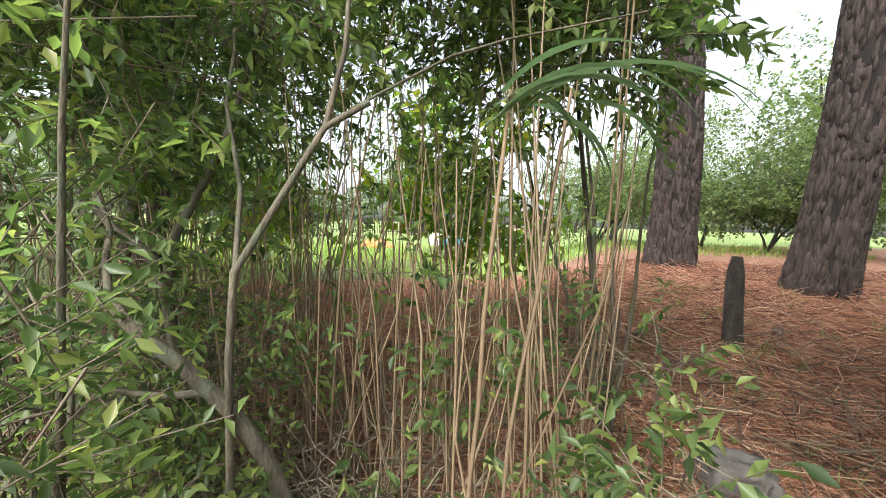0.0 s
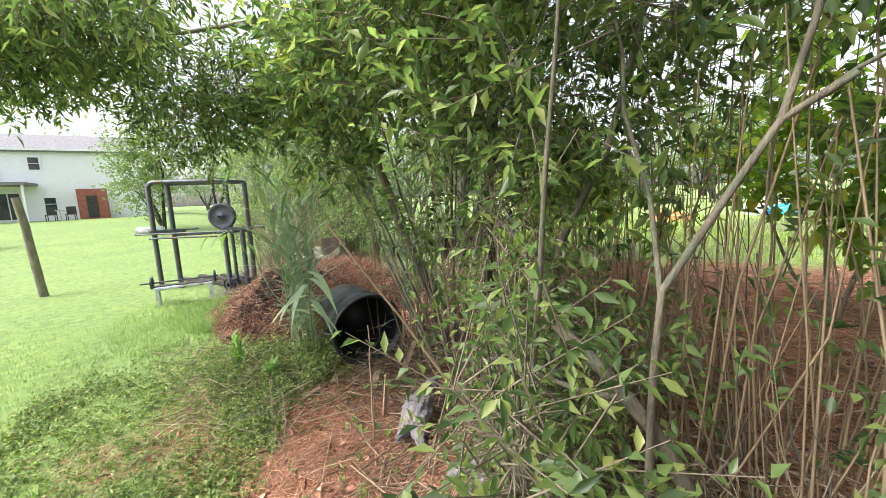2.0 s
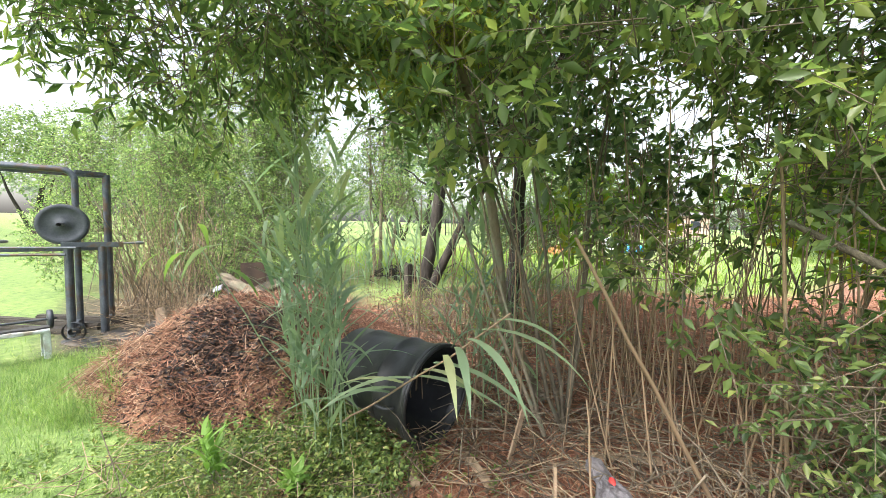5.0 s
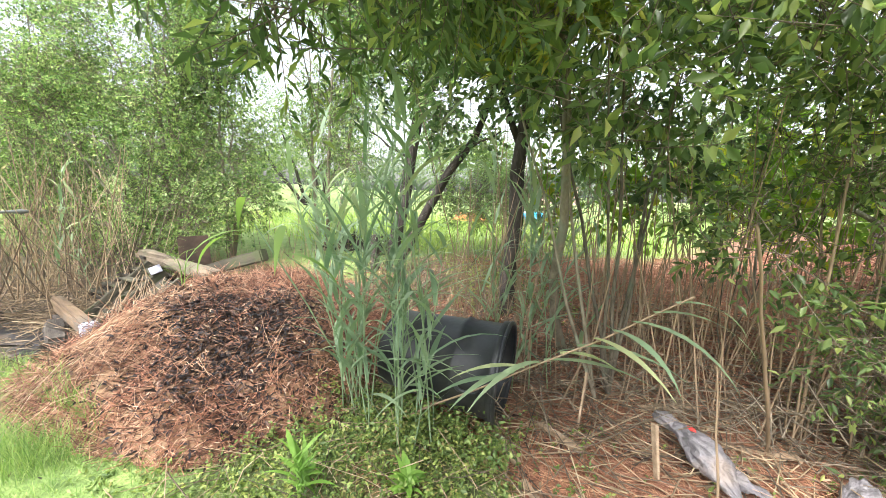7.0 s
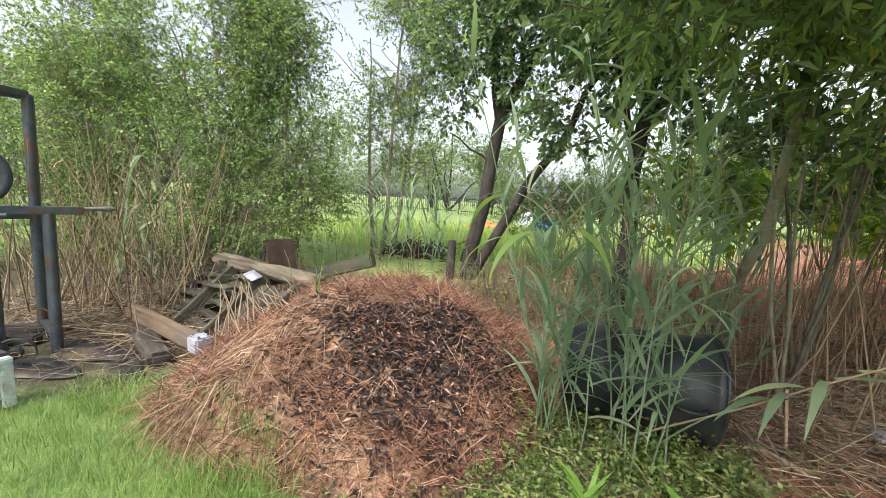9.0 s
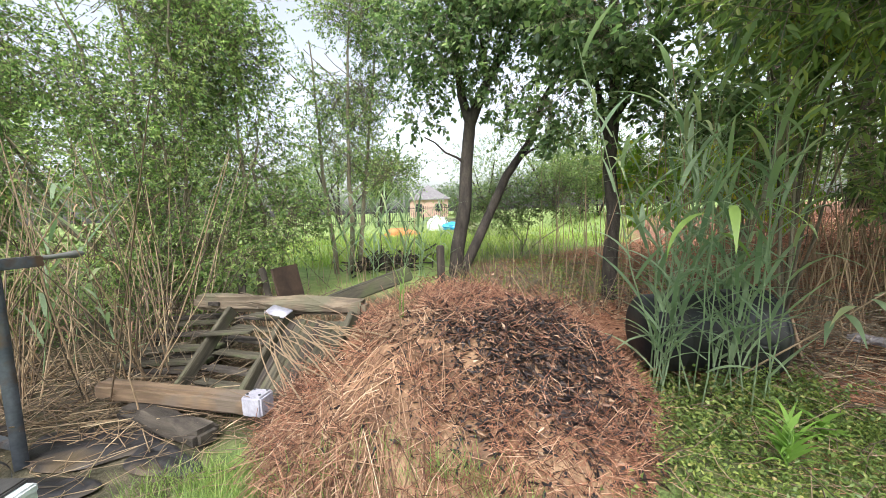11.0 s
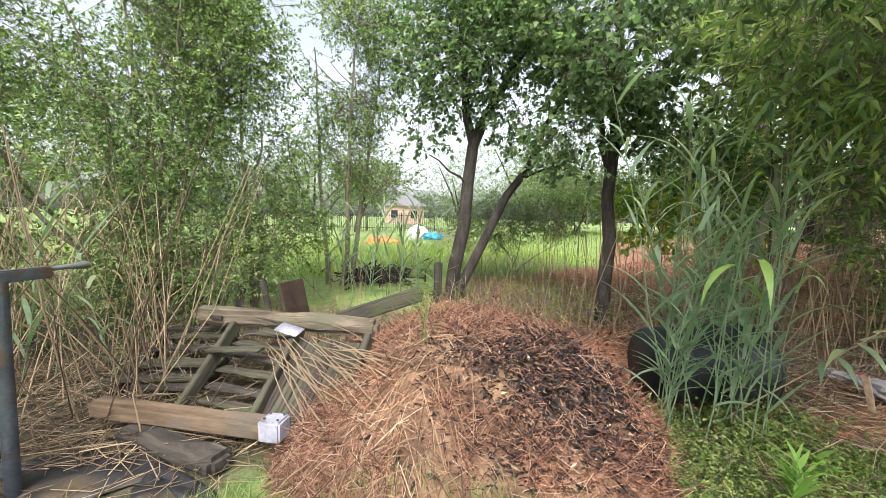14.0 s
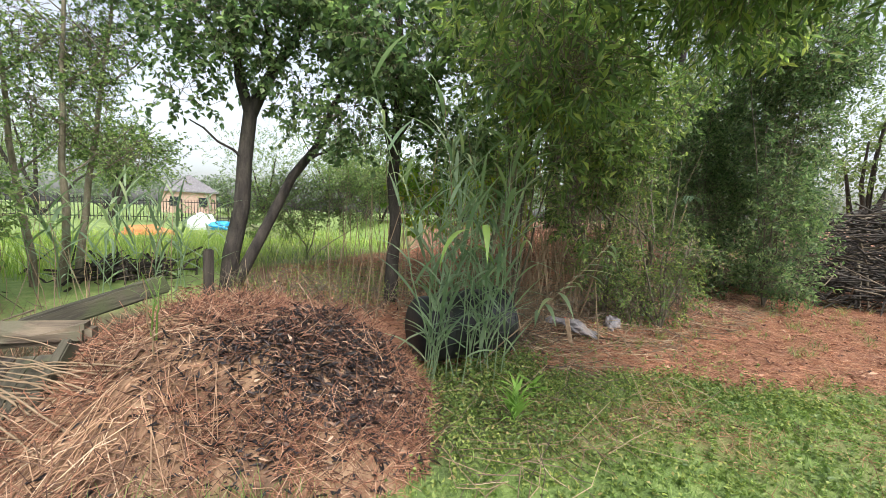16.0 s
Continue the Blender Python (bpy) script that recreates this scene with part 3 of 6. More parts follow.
    for k in range(34):
        a = np.array([rng.uniform(-0.95, -0.4), rng.uniform(2.45, 2.85), rng.uniform(0.42, 0.62)])
        b = a + np.array([rng.uniform(0.25, 0.6), rng.uniform(-0.55, -0.2), 0])
        b[2] = float(max(mound_z(b[0], b[1]), ground_z(b[0], b[1]))) + 0.02
        v, f = tube(crooked(a - off, b - off, 6, 0.012, 700 + k), np.linspace(0.0025, 0.0055, 6), 5)
        part("stalk", raw_mesh("stalk", v, f, CANE), th)


build_mound()


# ---- pile of old timber ----
def build_pile():
    g = "old timber heap"
    beam = board("fence_post", (-1.98, 2.56, 0.16), (-0.70, 2.16, 0.17), 0.115, 0.115, TANWOOD, bevel=0.02, jitter=0.004)
    tagged(beam, "tan weathered square post lying on the ground", "post", g)
    cap = part("post_cap", box_mesh("post_cap", (0.14, 0.125, 0.125), WHITEPLASTIC, 0.012), None, smooth=False)
    m, _ = along((-0.84, 2.2, 0.178), (-0.69, 2.155, 0.18))
    cap.matrix_world = m
    tagged(cap, "dirty white plastic cap on the end of a post", "post cap")
    for k, (x, y) in enumerate(((-0.04, -0.03), (-0.04, 0.03), (0.045, -0.03), (0.045, 0.035))):
        v, f = tube([(x, y, 0.066), (x, y, 0.072)], 0.008, 8)
        part("screw", raw_mesh("screw", v, f, GUNMETAL), cap)
    low = board("old_log", (-1.72, 2.42, 0.055), (-1.0, 2.06, 0.05), 0.15, 0.11, DARKWOOD, bevel=0.03, jitter=0.01)
    tagged(low, "dark rotten timber half sunk in litter", "timber", g)
    log = board("old_timber", (-1.68, 3.22, 0.60), (-0.2, 2.95, 0.54), 0.15, 0.12, GREYWOOD, bevel=0.035, jitter=0.014)
    tagged(log, "grey weathered timber with a bolt slot lying on pallets", "timber", g)
    slot = board("slot", (-1.52, 3.105, 0.60), (-1.43, 3.09, 0.597), 0.02, 0.03, DARKBARK, log, bevel=0.002)
    plank = board("old_plank", (-0.55, 3.15, 0.55), (0.16, 3.17, 0.78), 0.1, 0.12, OLDWOOD, bevel=0.012)
    tagged(plank, "greenish grey squared timber leaning on the heap", "timber", g)
    sheet = board("brown_board", (-0.86, 3.26, 0.42), (-0.96, 3.3, 0.86), 0.3, 0.025, BROWNBOARD, roll=0, bevel=0.004)
    tagged(sheet, "dark brown board standing upright behind the timber", "board", g)
    # tilted pallet, slats on stringers
    o = Vector((-1.33, 3.06, 0.50))
    right = Vector((0.62, -0.27, 0.02)).normalized()
    down = (Vector((-1.49, 2.62, 0.10)) - o).normalized()
    up = right.cross(down).normalized() * -1
    if up.z < 0:
        up = -up

    def at(u, v, w=0.0):
        return o + right * u + down * v + up * w
    th = thing("wooden_pallet", tuple(at(0.3, 0.3)), "grey weathered wooden pallet tilted against the heap", "pallet", g)
    for u in (0.0, 0.6, 1.18):
        board("stringer", at(u, -0.05, 0.02), at(u, 0.68, 0.02), 0.045, 0.095, OLDWOOD, th, seed=int(u * 10))
    for k, v in enumerate((-0.03, 0.07, 0.17, 0.29, 0.42, 0.53, 0.63)):
        board("slat", at(0.04, v, -0.05), at(0.56, v + 0.01, -0.05), 0.095, 0.018, OLDWOOD if k % 2 else DARKWOOD, th, seed=k)
    for k in range(6):
        board("slat", at(0.66 + k * 0.085, 0.0, -0.01 + 0.008 * (k % 2)), at(0.62 + k * 0.085, 0.66, -0.01), 0.08, 0.018, OLDWOOD if k % 3 else DARKWOOD, th, seed=k + 9)
    board("slat", at(-0.03, 0.22, 0.075), at(0.42, 0.17, 0.075), 0.09, 0.02, OLDWOOD, th, seed=33)
    board("slat", at(0.3, 0.02, 0.07), at(0.62, 0.02, 0.07), 0.1, 0.02, OLDWOOD, th, seed=34)
    # stacked boards behind
    st = thing("stacked_pallet", (-1.9, 3.15, 0.2), "dark rotten pallet lying flat in the litter", "pallet", g)
    for k, (z, y) in enumerate(((0.16, 2.93), (0.17, 3.03), (0.21, 3.12), (0.30, 3.2), (0.38, 3.27), (0.41, 3.36), (0.25, 2.98), (0.12, 2.86))):
        board("slat", (-2.22 + 0.03 * k, y + 0.06, z), (-1.42, y - 0.05, z + 0.04), 0.085, 0.03, DARKWOOD if k % 2 else OLDWOOD, st, seed=k)
    for x in (-2.1, -1.5):
        board("stringer", (x, 2.95, 0.1), (x + 0.05, 3.4, 0.3), 0.05, 0.1, DARKWOOD, st)
    for k, (x, y, h, w, ln) in enumerate(((-1.62, 3.75, 0.75, 0.07, 0.1), (-1.2, 3.7, 0.8, 0.06, -0.12))):
        tagged(board("broken_board", (x, y, 0.1), (x + ln, y, h), w, 0.022, DARKWOOD, roll=90), "dark broken board standing among canes", "board", g)
    scrap = part("plastic_scrap", box_mesh("plastic_scrap", (0.2, 0.1, 0.012), WHITEPLASTIC, 0.004, 0.004), None)
    scrap.matrix_world = pose(-0.84, 2.79, 0.585, 22, 8, -28)
    tagged(scrap, "white plastic scrap lying on weathered slats", "scrap")
    # black film on the soil
    for k, (x, y, a, b, rz) in enumerate(((-1.72, 2.12, 0.38, 0.2, -10), (-1.2, 1.95, 0.26, 0.11, -25), (-1.7, 1.72, 0.3, 0.14, 10))):
        r = np.random.default_rng(k)
        gx, gy = np.meshgrid(np.linspace(-1, 1, 24), np.linspace(-1, 1, 18), indexing="ij")
        s = 1 + 0.12 * np.sin(3 * np.arctan2(gy, gx) + k)
        q = np.maximum(np.abs(gx), np.abs(gy)) / np.maximum(np.hypot(gx, gy), 1e-6)
        X, Y = gx * q * a * s, gy * q * b * s
        Z = 0.022 + 0.01 * wave(gx * 2, gy * 2, 2.2 + k) + 0.005 * np.sin(7 * gx + 3 * gy)
        Z = np.where(np.maximum(np.abs(gx), np.abs(gy)) > 0.95, 0.004, Z)
        v = np.stack([X, Y, Z], -1).reshape(-1, 3)
        i, j = np.meshgrid(np.arange(23), np.arange(17), indexing="ij")
        f = np.stack([i * 18 + j, (i + 1) * 18 + j, (i + 1) * 18 + j + 1, i * 18 + j + 1], -1).reshape(-1, 4)
        ob = part("plastic_sheet", raw_mesh("plastic_sheet", v, f, SHEETPLASTIC))
        ob.matrix_world = pose(x, y, float(ground_z(x, y)) + 0.004, 0, 0, rz)
        tagged(ob, "crumpled black plastic sheet lying on bare soil", "plastic sheet", "plastic sheets")


build_pile()


# ---- squat rack ----
def build_rack():
    a, b = np.array([-2.04, 1.69, 0.0]), np.array([-1.94, 1.97, 0.0])
    lf, lb = np.array([-2.75, 0.61, 0.0]), np.array([-2.75, 0.905, 0.0])
    th = thing("squat_rack", (-2.45, 1.4, 0), "blue-grey steel squat rack with rounded top corners", "squat rack")

    def arch(p, q, name):
        d = (q - p) / np.linalg.norm(q - p)
        pts = [p, p + (0, 0, 1.0), p + (0, 0, 1.88)]
        for t in np.linspace(0.15, 1, 5) * np.pi / 2:
            pts.append(p + d * 0.12 * (1 - np.cos(t)) + (0, 0, 1.88 + 0.12 * np.sin(t)))
        for t in np.linspace(0, 0.85, 5) * np.pi / 2:
            pts.append(q - d * 0.12 * (1 - np.sin(t)) + (0, 0, 1.88 + 0.12 * np.cos(t)))
        pts += [q + (0, 0, 1.88), q + (0, 0, 1.0), q]
        pipe(name, pts, 0.042, GUNMETAL, th, 4)
    at_, bt = np.array([-2.36, 1.83, 0.0]), np.array([-2.4, 2.14, 0.0])
    arch(lf, at_, "front_arch")
    pipe("upright", [bt, bt + (0, 0, 1.0), bt + (0, 0, 1.98)], 0.042, GUNMETAL, th, 4)
    for p in (a, b):
        pipe("short_post", [p, p + (0, 0, 0.5), p + (0, 0, 1.08)], 0.042, GUNMETAL, th, 4)
    pipe("upright", [lb, lb + (0, 0, 1.0), lb + (0, 0, 1.98)], 0.042, GUNMETAL, th, 4)
    up = np.array([0, 0, 1.0])
    for p, q, z, nm in ((at_, bt, 1.985, "top_bar"), (lf, lb, 1.985, "top_bar"), (lb, bt, 1.96, "cross_bar"), (lb, bt, 1.02, "cross_bar"), (at_, a, 0.12, "foot_bar"), (bt, b, 0.12, "foot_bar")):
        board(nm, tuple(p + up * z), tuple(q + up * z), 0.045, 0.045, GUNMETAL, th, bevel=0.006, jitter=0)
    for p, q in ((a, b), (lf, lb)):
        d = (q - p) / np.linalg.norm(q - p)
        board("spotter_arm", tuple(p - d * 0.06 + up * 1.1), tuple(q + d * 0.2 + up * 1.1), 0.05, 0.06, GUNMETAL, th, bevel=0.006, jitter=0)
        tip = part("arm_tip", raw_mesh("arm_tip", *tube([q + d * 0.2 + up * 1.115, q + d * 0.28 + up * 1.117, q + d * 0.36 + up * 1.118, q + d * 0.4 + up * 1.118], [0.013, 0.014, 0.024, 0.012], 10), RUBBER), None, "grey rubber tip")
        tip.parent, tip.matrix_parent_inverse = th, th.matrix_world.inverted()
    for k in range(9):
        c = a + up * (0.2 + 0.1 * k)
        dd = np.array([0.037, -0.006, 0])
        pipe("bolt", [c + dd * 0.95, c + dd * 1.12], 0.009, IRON, th, 6)
    # weight plate on a peg of the front upright
    c = np.array([-2.3, 1.7, 1.335])
    n = unit(np.array([0.9, -0.43, 0]))
    prof = [(0.0, 0.04), (0.05, 0.04), (0.056, 0.033), (0.19, 0.03), (0.197, 0.036), (0.238, 0.036), (0.242, 0.03)]
    rad = [p[0] for p in prof] + [p[0] for p in prof[::-1]]
    ofs = [p[1] for p in prof] + [-p[1] for p in prof[::-1]]
    v, f = tube([c + n * o * (1 - 0.0001 * k) for k, o in enumerate(ofs)], 1.0, 40)
    axis_pts = np.repeat(np.array([c + n * o for o in ofs]), 40, 0)
    side = unit(np.cross(n, up))
    ang = np.tile(np.arange(40) * 2 * np.pi / 40, len(ofs))
    rr = np.repeat(np.array(rad), 40)
    v = axis_pts + rr[:, None] * (np.cos(ang)[:, None] * side + np.sin(ang)[:, None] * up)
    pl = part("weight_plate", raw_mesh("weight_plate", v, f, IRON), None, smooth=False)
    tagged(pl, "large grey iron weight plate hung on a squat rack", "weight plate")
    pipe("plate_peg", [c - n * 0.12, c + n * 0.14], 0.022, RUBBER, th, 12)
    d2 = thing("small_plate", (-1.82, 1.66, 0.0), "small black iron weight plate standing on soil", "weight plate")
    pipe("disc", [np.array([-1.84, 1.68, 0.11]), np.array([-1.81, 1.655, 0.11])], 0.11, IRON, d2, 24)
    pipe("hub", [np.array([-1.85, 1.69, 0.11]), np.array([-1.8, 1.645, 0.11])], 0.04, IRON, d2, 16)
    bar = thing("barbell", tuple((lf + a) / 2 + up * 1.06), "long dark steel barbell lying across a squat rack", "barbell")
    d = (a - lf) / np.linalg.norm(a - lf)
    w = np.array([d[1], -d[0], 0]) * 0.07
    pipe("shaft", [lf - d * 0.3 + w + up * 1.07, a + d * 0.1 + w + up * 1.07], 0.014, GUNMETAL, bar, 8)
    bar2 = thing("barbell", tuple((lf + a) / 2 + up * 0.97), "thin dark steel bar racked under another", "barbell")
    pipe("shaft", [lf - d * 0.05 + w + up * 0.99, a + w + up * 0.99], 0.016, GUNMETAL, bar2, 8)
    # low bench in front with a small barbell on it
    bn = thing("low_bench", (-1.4, 1.0, 0), "low pale grey painted bench with peeling top", "bench")
    p, q = np.array([-1.46, 0.62, 0.0]), np.array([-1.36, 1.4, 0.0])
    board("seat_board", tuple(p + up * 0.285), tuple(q + up * 0.285), 0.2, 0.035, PALEPAINT, bn, bevel=0.008)
    board("pad", tuple(p + up * 0.31), tuple(q + up * 0.31), 0.12, 0.02, TROUGH, bn, bevel=0.006)
    for c in (p, q):
        for s in (-0.07, 0.07):
            board("leg", tuple(c + (s, 0.03 if c is p else -0.03, 0.0)), tuple(c + (s, 0.03 if c is p else -0.03, 0.27)), 0.05, 0.035, PALEPAINT, bn, bevel=0.005)
    db = thing("dumbbell_bar", (-1.5, 1.0, 0.36), "short iron bar with small plates on a bench", "dumbbell")
    p2, q2 = p + (-0.2, -0.2, 0.34), q + (-0.25, 0.1, 0.34)
    pipe("shaft", [p2, q2], 0.013, IRON, db, 8)
    dd = unit(q2 - p2)
    for t in (0.14, 0.95):
        c = p2 + (q2 - p2) * t
        v, f = tube([c - dd * 0.02, c - dd * 0.019, c + dd * 0.019, c + dd * 0.02], [0.02, 0.1, 0.1, 0.02], 18)
        pl = part("disc", raw_mesh("disc", v, f, IRON), None)
        pl.parent, pl.matrix_parent_inverse = db, db.matrix_world.inverted()
    for k, (x0, y0, x1, y1) in enumerate(((-3.6, 0.9, -2.1, 1.75), (-3.7, 1.2, -2.2, 2.0), (-3.3, 1.6, -2.25, 2.25))):
        z = float(ground_z(x0, y0))
        tagged(board("sleeper", (x0, y0, z + 0.04), (x1, y1, z + 0.04), 0.1, 0.08, DARKWOOD, bevel=0.015), "dark rotten timber laid flat under the rack", "timber", "timbers under the rack")


build_rack()


# ---- barrel, bag, laths ----
def build_barrel():
    right, left = np.array([2.70, 2.54, 0.33]), np.array([1.88, 2.58, 0.36])
    ax = unit(right - left)
    ln = float(np.linalg.norm(right - left))
    prof = [(0.0, 0.0), (0.0, 0.25), (0.02, 0.268), (0.2 * ln, 0.275), (0.22 * ln, 0.288), (0.25 * ln, 0.288), (0.27 * ln, 0.28), (0.62 * ln, 0.3), (0.64 * ln, 0.314), (0.67 * ln, 0.314), (0.69 * ln, 0.303), (0.93 * ln, 0.315), (0.94 * ln, 0.335), (ln, 0.335), (ln, 0.318), (0.9 * ln, 0.3), (0.1 * ln, 0.255), (0.08 * ln, 0.0)]
    side = unit(np.cross(ax, (0, 0, 1)))
    up = np.cross(side, ax)
    m = 48
    th = np.arange(m) * 2 * np.pi / m
    th_ob = thing("plastic_barrel", (2.3, 2.7, 0.0), "black ribbed plastic barrel lying open on its side", "barrel")
    org = np.array([2.3, 2.7, 0.0])
    v = np.concatenate([left + ax * t + r * (np.cos(th)[:, None] * side + np.sin(th)[:, None] * up) - org for t, r in prof])
    i, j = np.meshgrid(np.arange(len(prof) - 1), np.arange(m), indexing="ij")
    f = np.stack([i * m + j, i * m + (j + 1) % m, (i + 1) * m + (j + 1) % m, (i + 1) * m + j], -1).reshape(-1, 4)
    part("body", raw_mesh("body", v, f, BLACKPLASTIC), th_ob)
    rim = [right + 0.328 * (np.cos(a) * side + np.sin(a) * up) - org for a in np.linspace(0, 2 * np.pi, 41)]
    part("rim", raw_mesh("rim", *tube(rim, 0.014, 8), BLACKPLASTIC), th_ob)
    for s in (-1, 1):
        c = left + ax * 0.8 * ln - org
        arc = [c + ax * 0.07 * np.cos(a) + (side * s * 0.05 * np.sin(a)) + side * s * 0.315 for a in np.linspace(0, np.pi, 9)]
        part("handle", raw_mesh("handle", *tube(arc, 0.012, 8), BLACKPLASTIC), th_ob)


build_barrel()


def blob_mesh(name, size, mat, seed, rough=0.25, sub=4, squash=0.0):
    """Crumpled or rocky rounded lump."""
    bm = bmesh.new()
    bmesh.ops.create_icosphere(bm, subdivisions=sub, radius=1)
    for v in bm.verts:
        d = v.co.normalized()
        k = 1 + rough * noise.fractal(d * 1.7 + Vector((seed, 0, 0)), 0.9, 2.1, 5) + rough * 0.35 * noise.noise(d * 7 + Vector((0, seed, 0)))
        v.co = Vector((d.x * size[0], d.y * size[1], d.z * size[2])) * k
        if v.co.z < -size[2] * (1 - squash):
            v.co.z = -size[2] * (1 - squash)
    me = bpy.data.meshes.new(name)
    bm.to_mesh(me)
    bm.free()
    me.materials.append(mat)
    return me


bag = thing("plastic_bag", (3.84, 2.42, 0.12), "crumpled grey and white plastic sack lying in straw", "bag")


def sack_mesh(name, spine, width, height, seed):
    """Limp sack: a flattened wrinkled roll along a spine."""
    q = np.random.default_rng(seed)
    n, m = 40, 36
    t = np.linspace(0, 1, n)
    sp = np.stack([np.interp(t, np.linspace(0, 1, len(spine)), [p[k] for p in spine]) for k in range(3)], 1)
    th_ = np.linspace(0, 2 * np.pi, m, endpoint=False)
    d = unit(np.gradient(sp, axis=0))
    side = unit(np.cross(d, (0, 0, 1.0)))
    swell = np.sin(np.pi * np.clip(t, 0.02, 0.98)) ** 0.45 * (0.75 + 0.25 * np.sin(9 * t + seed))
    wr = 1 + 0.12 * np.sin(5 * th_[None] + 14 * t[:, None] + seed) + 0.08 * np.sin(11 * th_[None] - 23 * t[:, None]) + q.normal(0, 0.025, (n, m))
    v = sp[:, None] + side[:, None] * (np.cos(th_)[None] * wr * swell[:, None] * width)[..., None] + np.array([0, 0, 1.0]) * (np.maximum(np.sin(th_), -0.35)[None] * wr * swell[:, None] * height)[..., None]
    i, j = np.meshgrid(np.arange(n - 1), np.arange(m), indexing="ij")
    f = np.stack([i * m + j, i * m + (j + 1) % m, (i + 1) * m + (j + 1) % m, (i + 1) * m + j], -1).reshape(-1, 4)
    return raw_mesh(name, v.reshape(-1, 3), f, BAGFILM)


part("film", sack_mesh("film", [(-0.2, 0.26, 0.06), (-0.1, 0.12, 0.06), (0.02, -0.04, 0.0), (0.1, -0.22, -0.07)], 0.1, 0.085, 2), bag)
part("torn_end", sack_mesh("torn_end", [(0.05, -0.02, -0.04), (0.16, -0.1, -0.05), (0.26, -0.12, -0.07)], 0.06, 0.045, 5), bag)
red = part("print", blob_mesh("print", (0.016, 0.03, 0.006), REDPRINT, 5, 0.3, 3), bag, "faded red print")
red.matrix_basis = pose(-0.06, 0.08, 0.105, 0, 0, 20)
bag2 = part("torn_sack", sack_mesh("torn_sack", [(-0.16, 0.02, -0.04), (0, 0, 0), (0.14, -0.04, -0.05)], 0.1, 0.1, 9))
bag2.matrix_world = pose(4.5, 2.38, 0.09, 0, 0, 30)
tagged(bag2, "dirty grey torn plastic sack among dead canes", "bag")

for k, (a, b, w) in enumerate((((3.19, 2.6, 0.02), (3.22, 2.74, 0.34), 0.035), ((3.58, 2.28, 0.02), (3.55, 2.33, 0.3), 0.04), ((2.86, 2.12, 0.02), (2.7, 2.3, 0.05), 0.05), ((3.2, 2.35, 0.03), (2.95, 2.5, 0.05), 0.05), ((3.95, 2.72, 0.03), (4.4, 2.7, 0.07), 0.05), ((3.6, 2.9, 0.08), (3.95, 3.05, 0.1), 0.06), ((2.9, 2.0, 0.02), (3.0, 1.85, 0.03), 0.04))):
    tagged(board("wood_lath", a, b, w, 0.012, LATH, roll=90 if k < 2 else 0, bevel=0.002), "thin split wooden lath lying in the pine straw", "lath", "laths in the straw")

stick = pipe("long_cane", crooked((2.06, 2.18, 0.03), (3.5, 1.86, 1.13), 10, 0.006, 3), np.linspace(0.0065, 0.0035, 10), CANE)
tagged(stick, "long pale dry cane leaning across the weeds", "cane")

stone = part("stone", blob_mesh("stone", (0.17, 0.15, 0.13), GREYSTONE, 2, 0.3, 4))
stone.matrix_world = pose(7.17, 3.74, 0.19)
tagged(stone, "rough grey stone half sunk in pine straw", "stone")


def pine_cone(x, y, rz):
    th = thing("pine_cone", (x, y, float(ground_z(x, y)) + 0.045), "open brown-grey pine cone lying on straw", "pine cone", "pine cones", rz)
    ps, ds, ss = [], [], []
    for k in range(70):
        t = k / 70
        a = k * 2.39996
        r = 0.012 + 0.022 * math.sin(math.pi * min(1, t * 1.15 + 0.1))
        ps.append((t * 0.1 - 0.05, math.cos(a) * r * 0.4, math.sin(a) * r * 0.4))
        ds.append((0.45, math.cos(a), math.sin(a)))
        ss.append(r)
    v, f = leaves(np.array(ps), unit(np.array(ds)), np.array(ss) * 1.1, 0.02, 0.0)
    part("scales", raw_mesh("scales", v, f, CONE), th, smooth=False)


for x, y, rz in ((6.87, 3.9, 40), (7.9, 5.1, 120), (6.9, 4.9, 200)):
    pine_cone(x, y, rz)


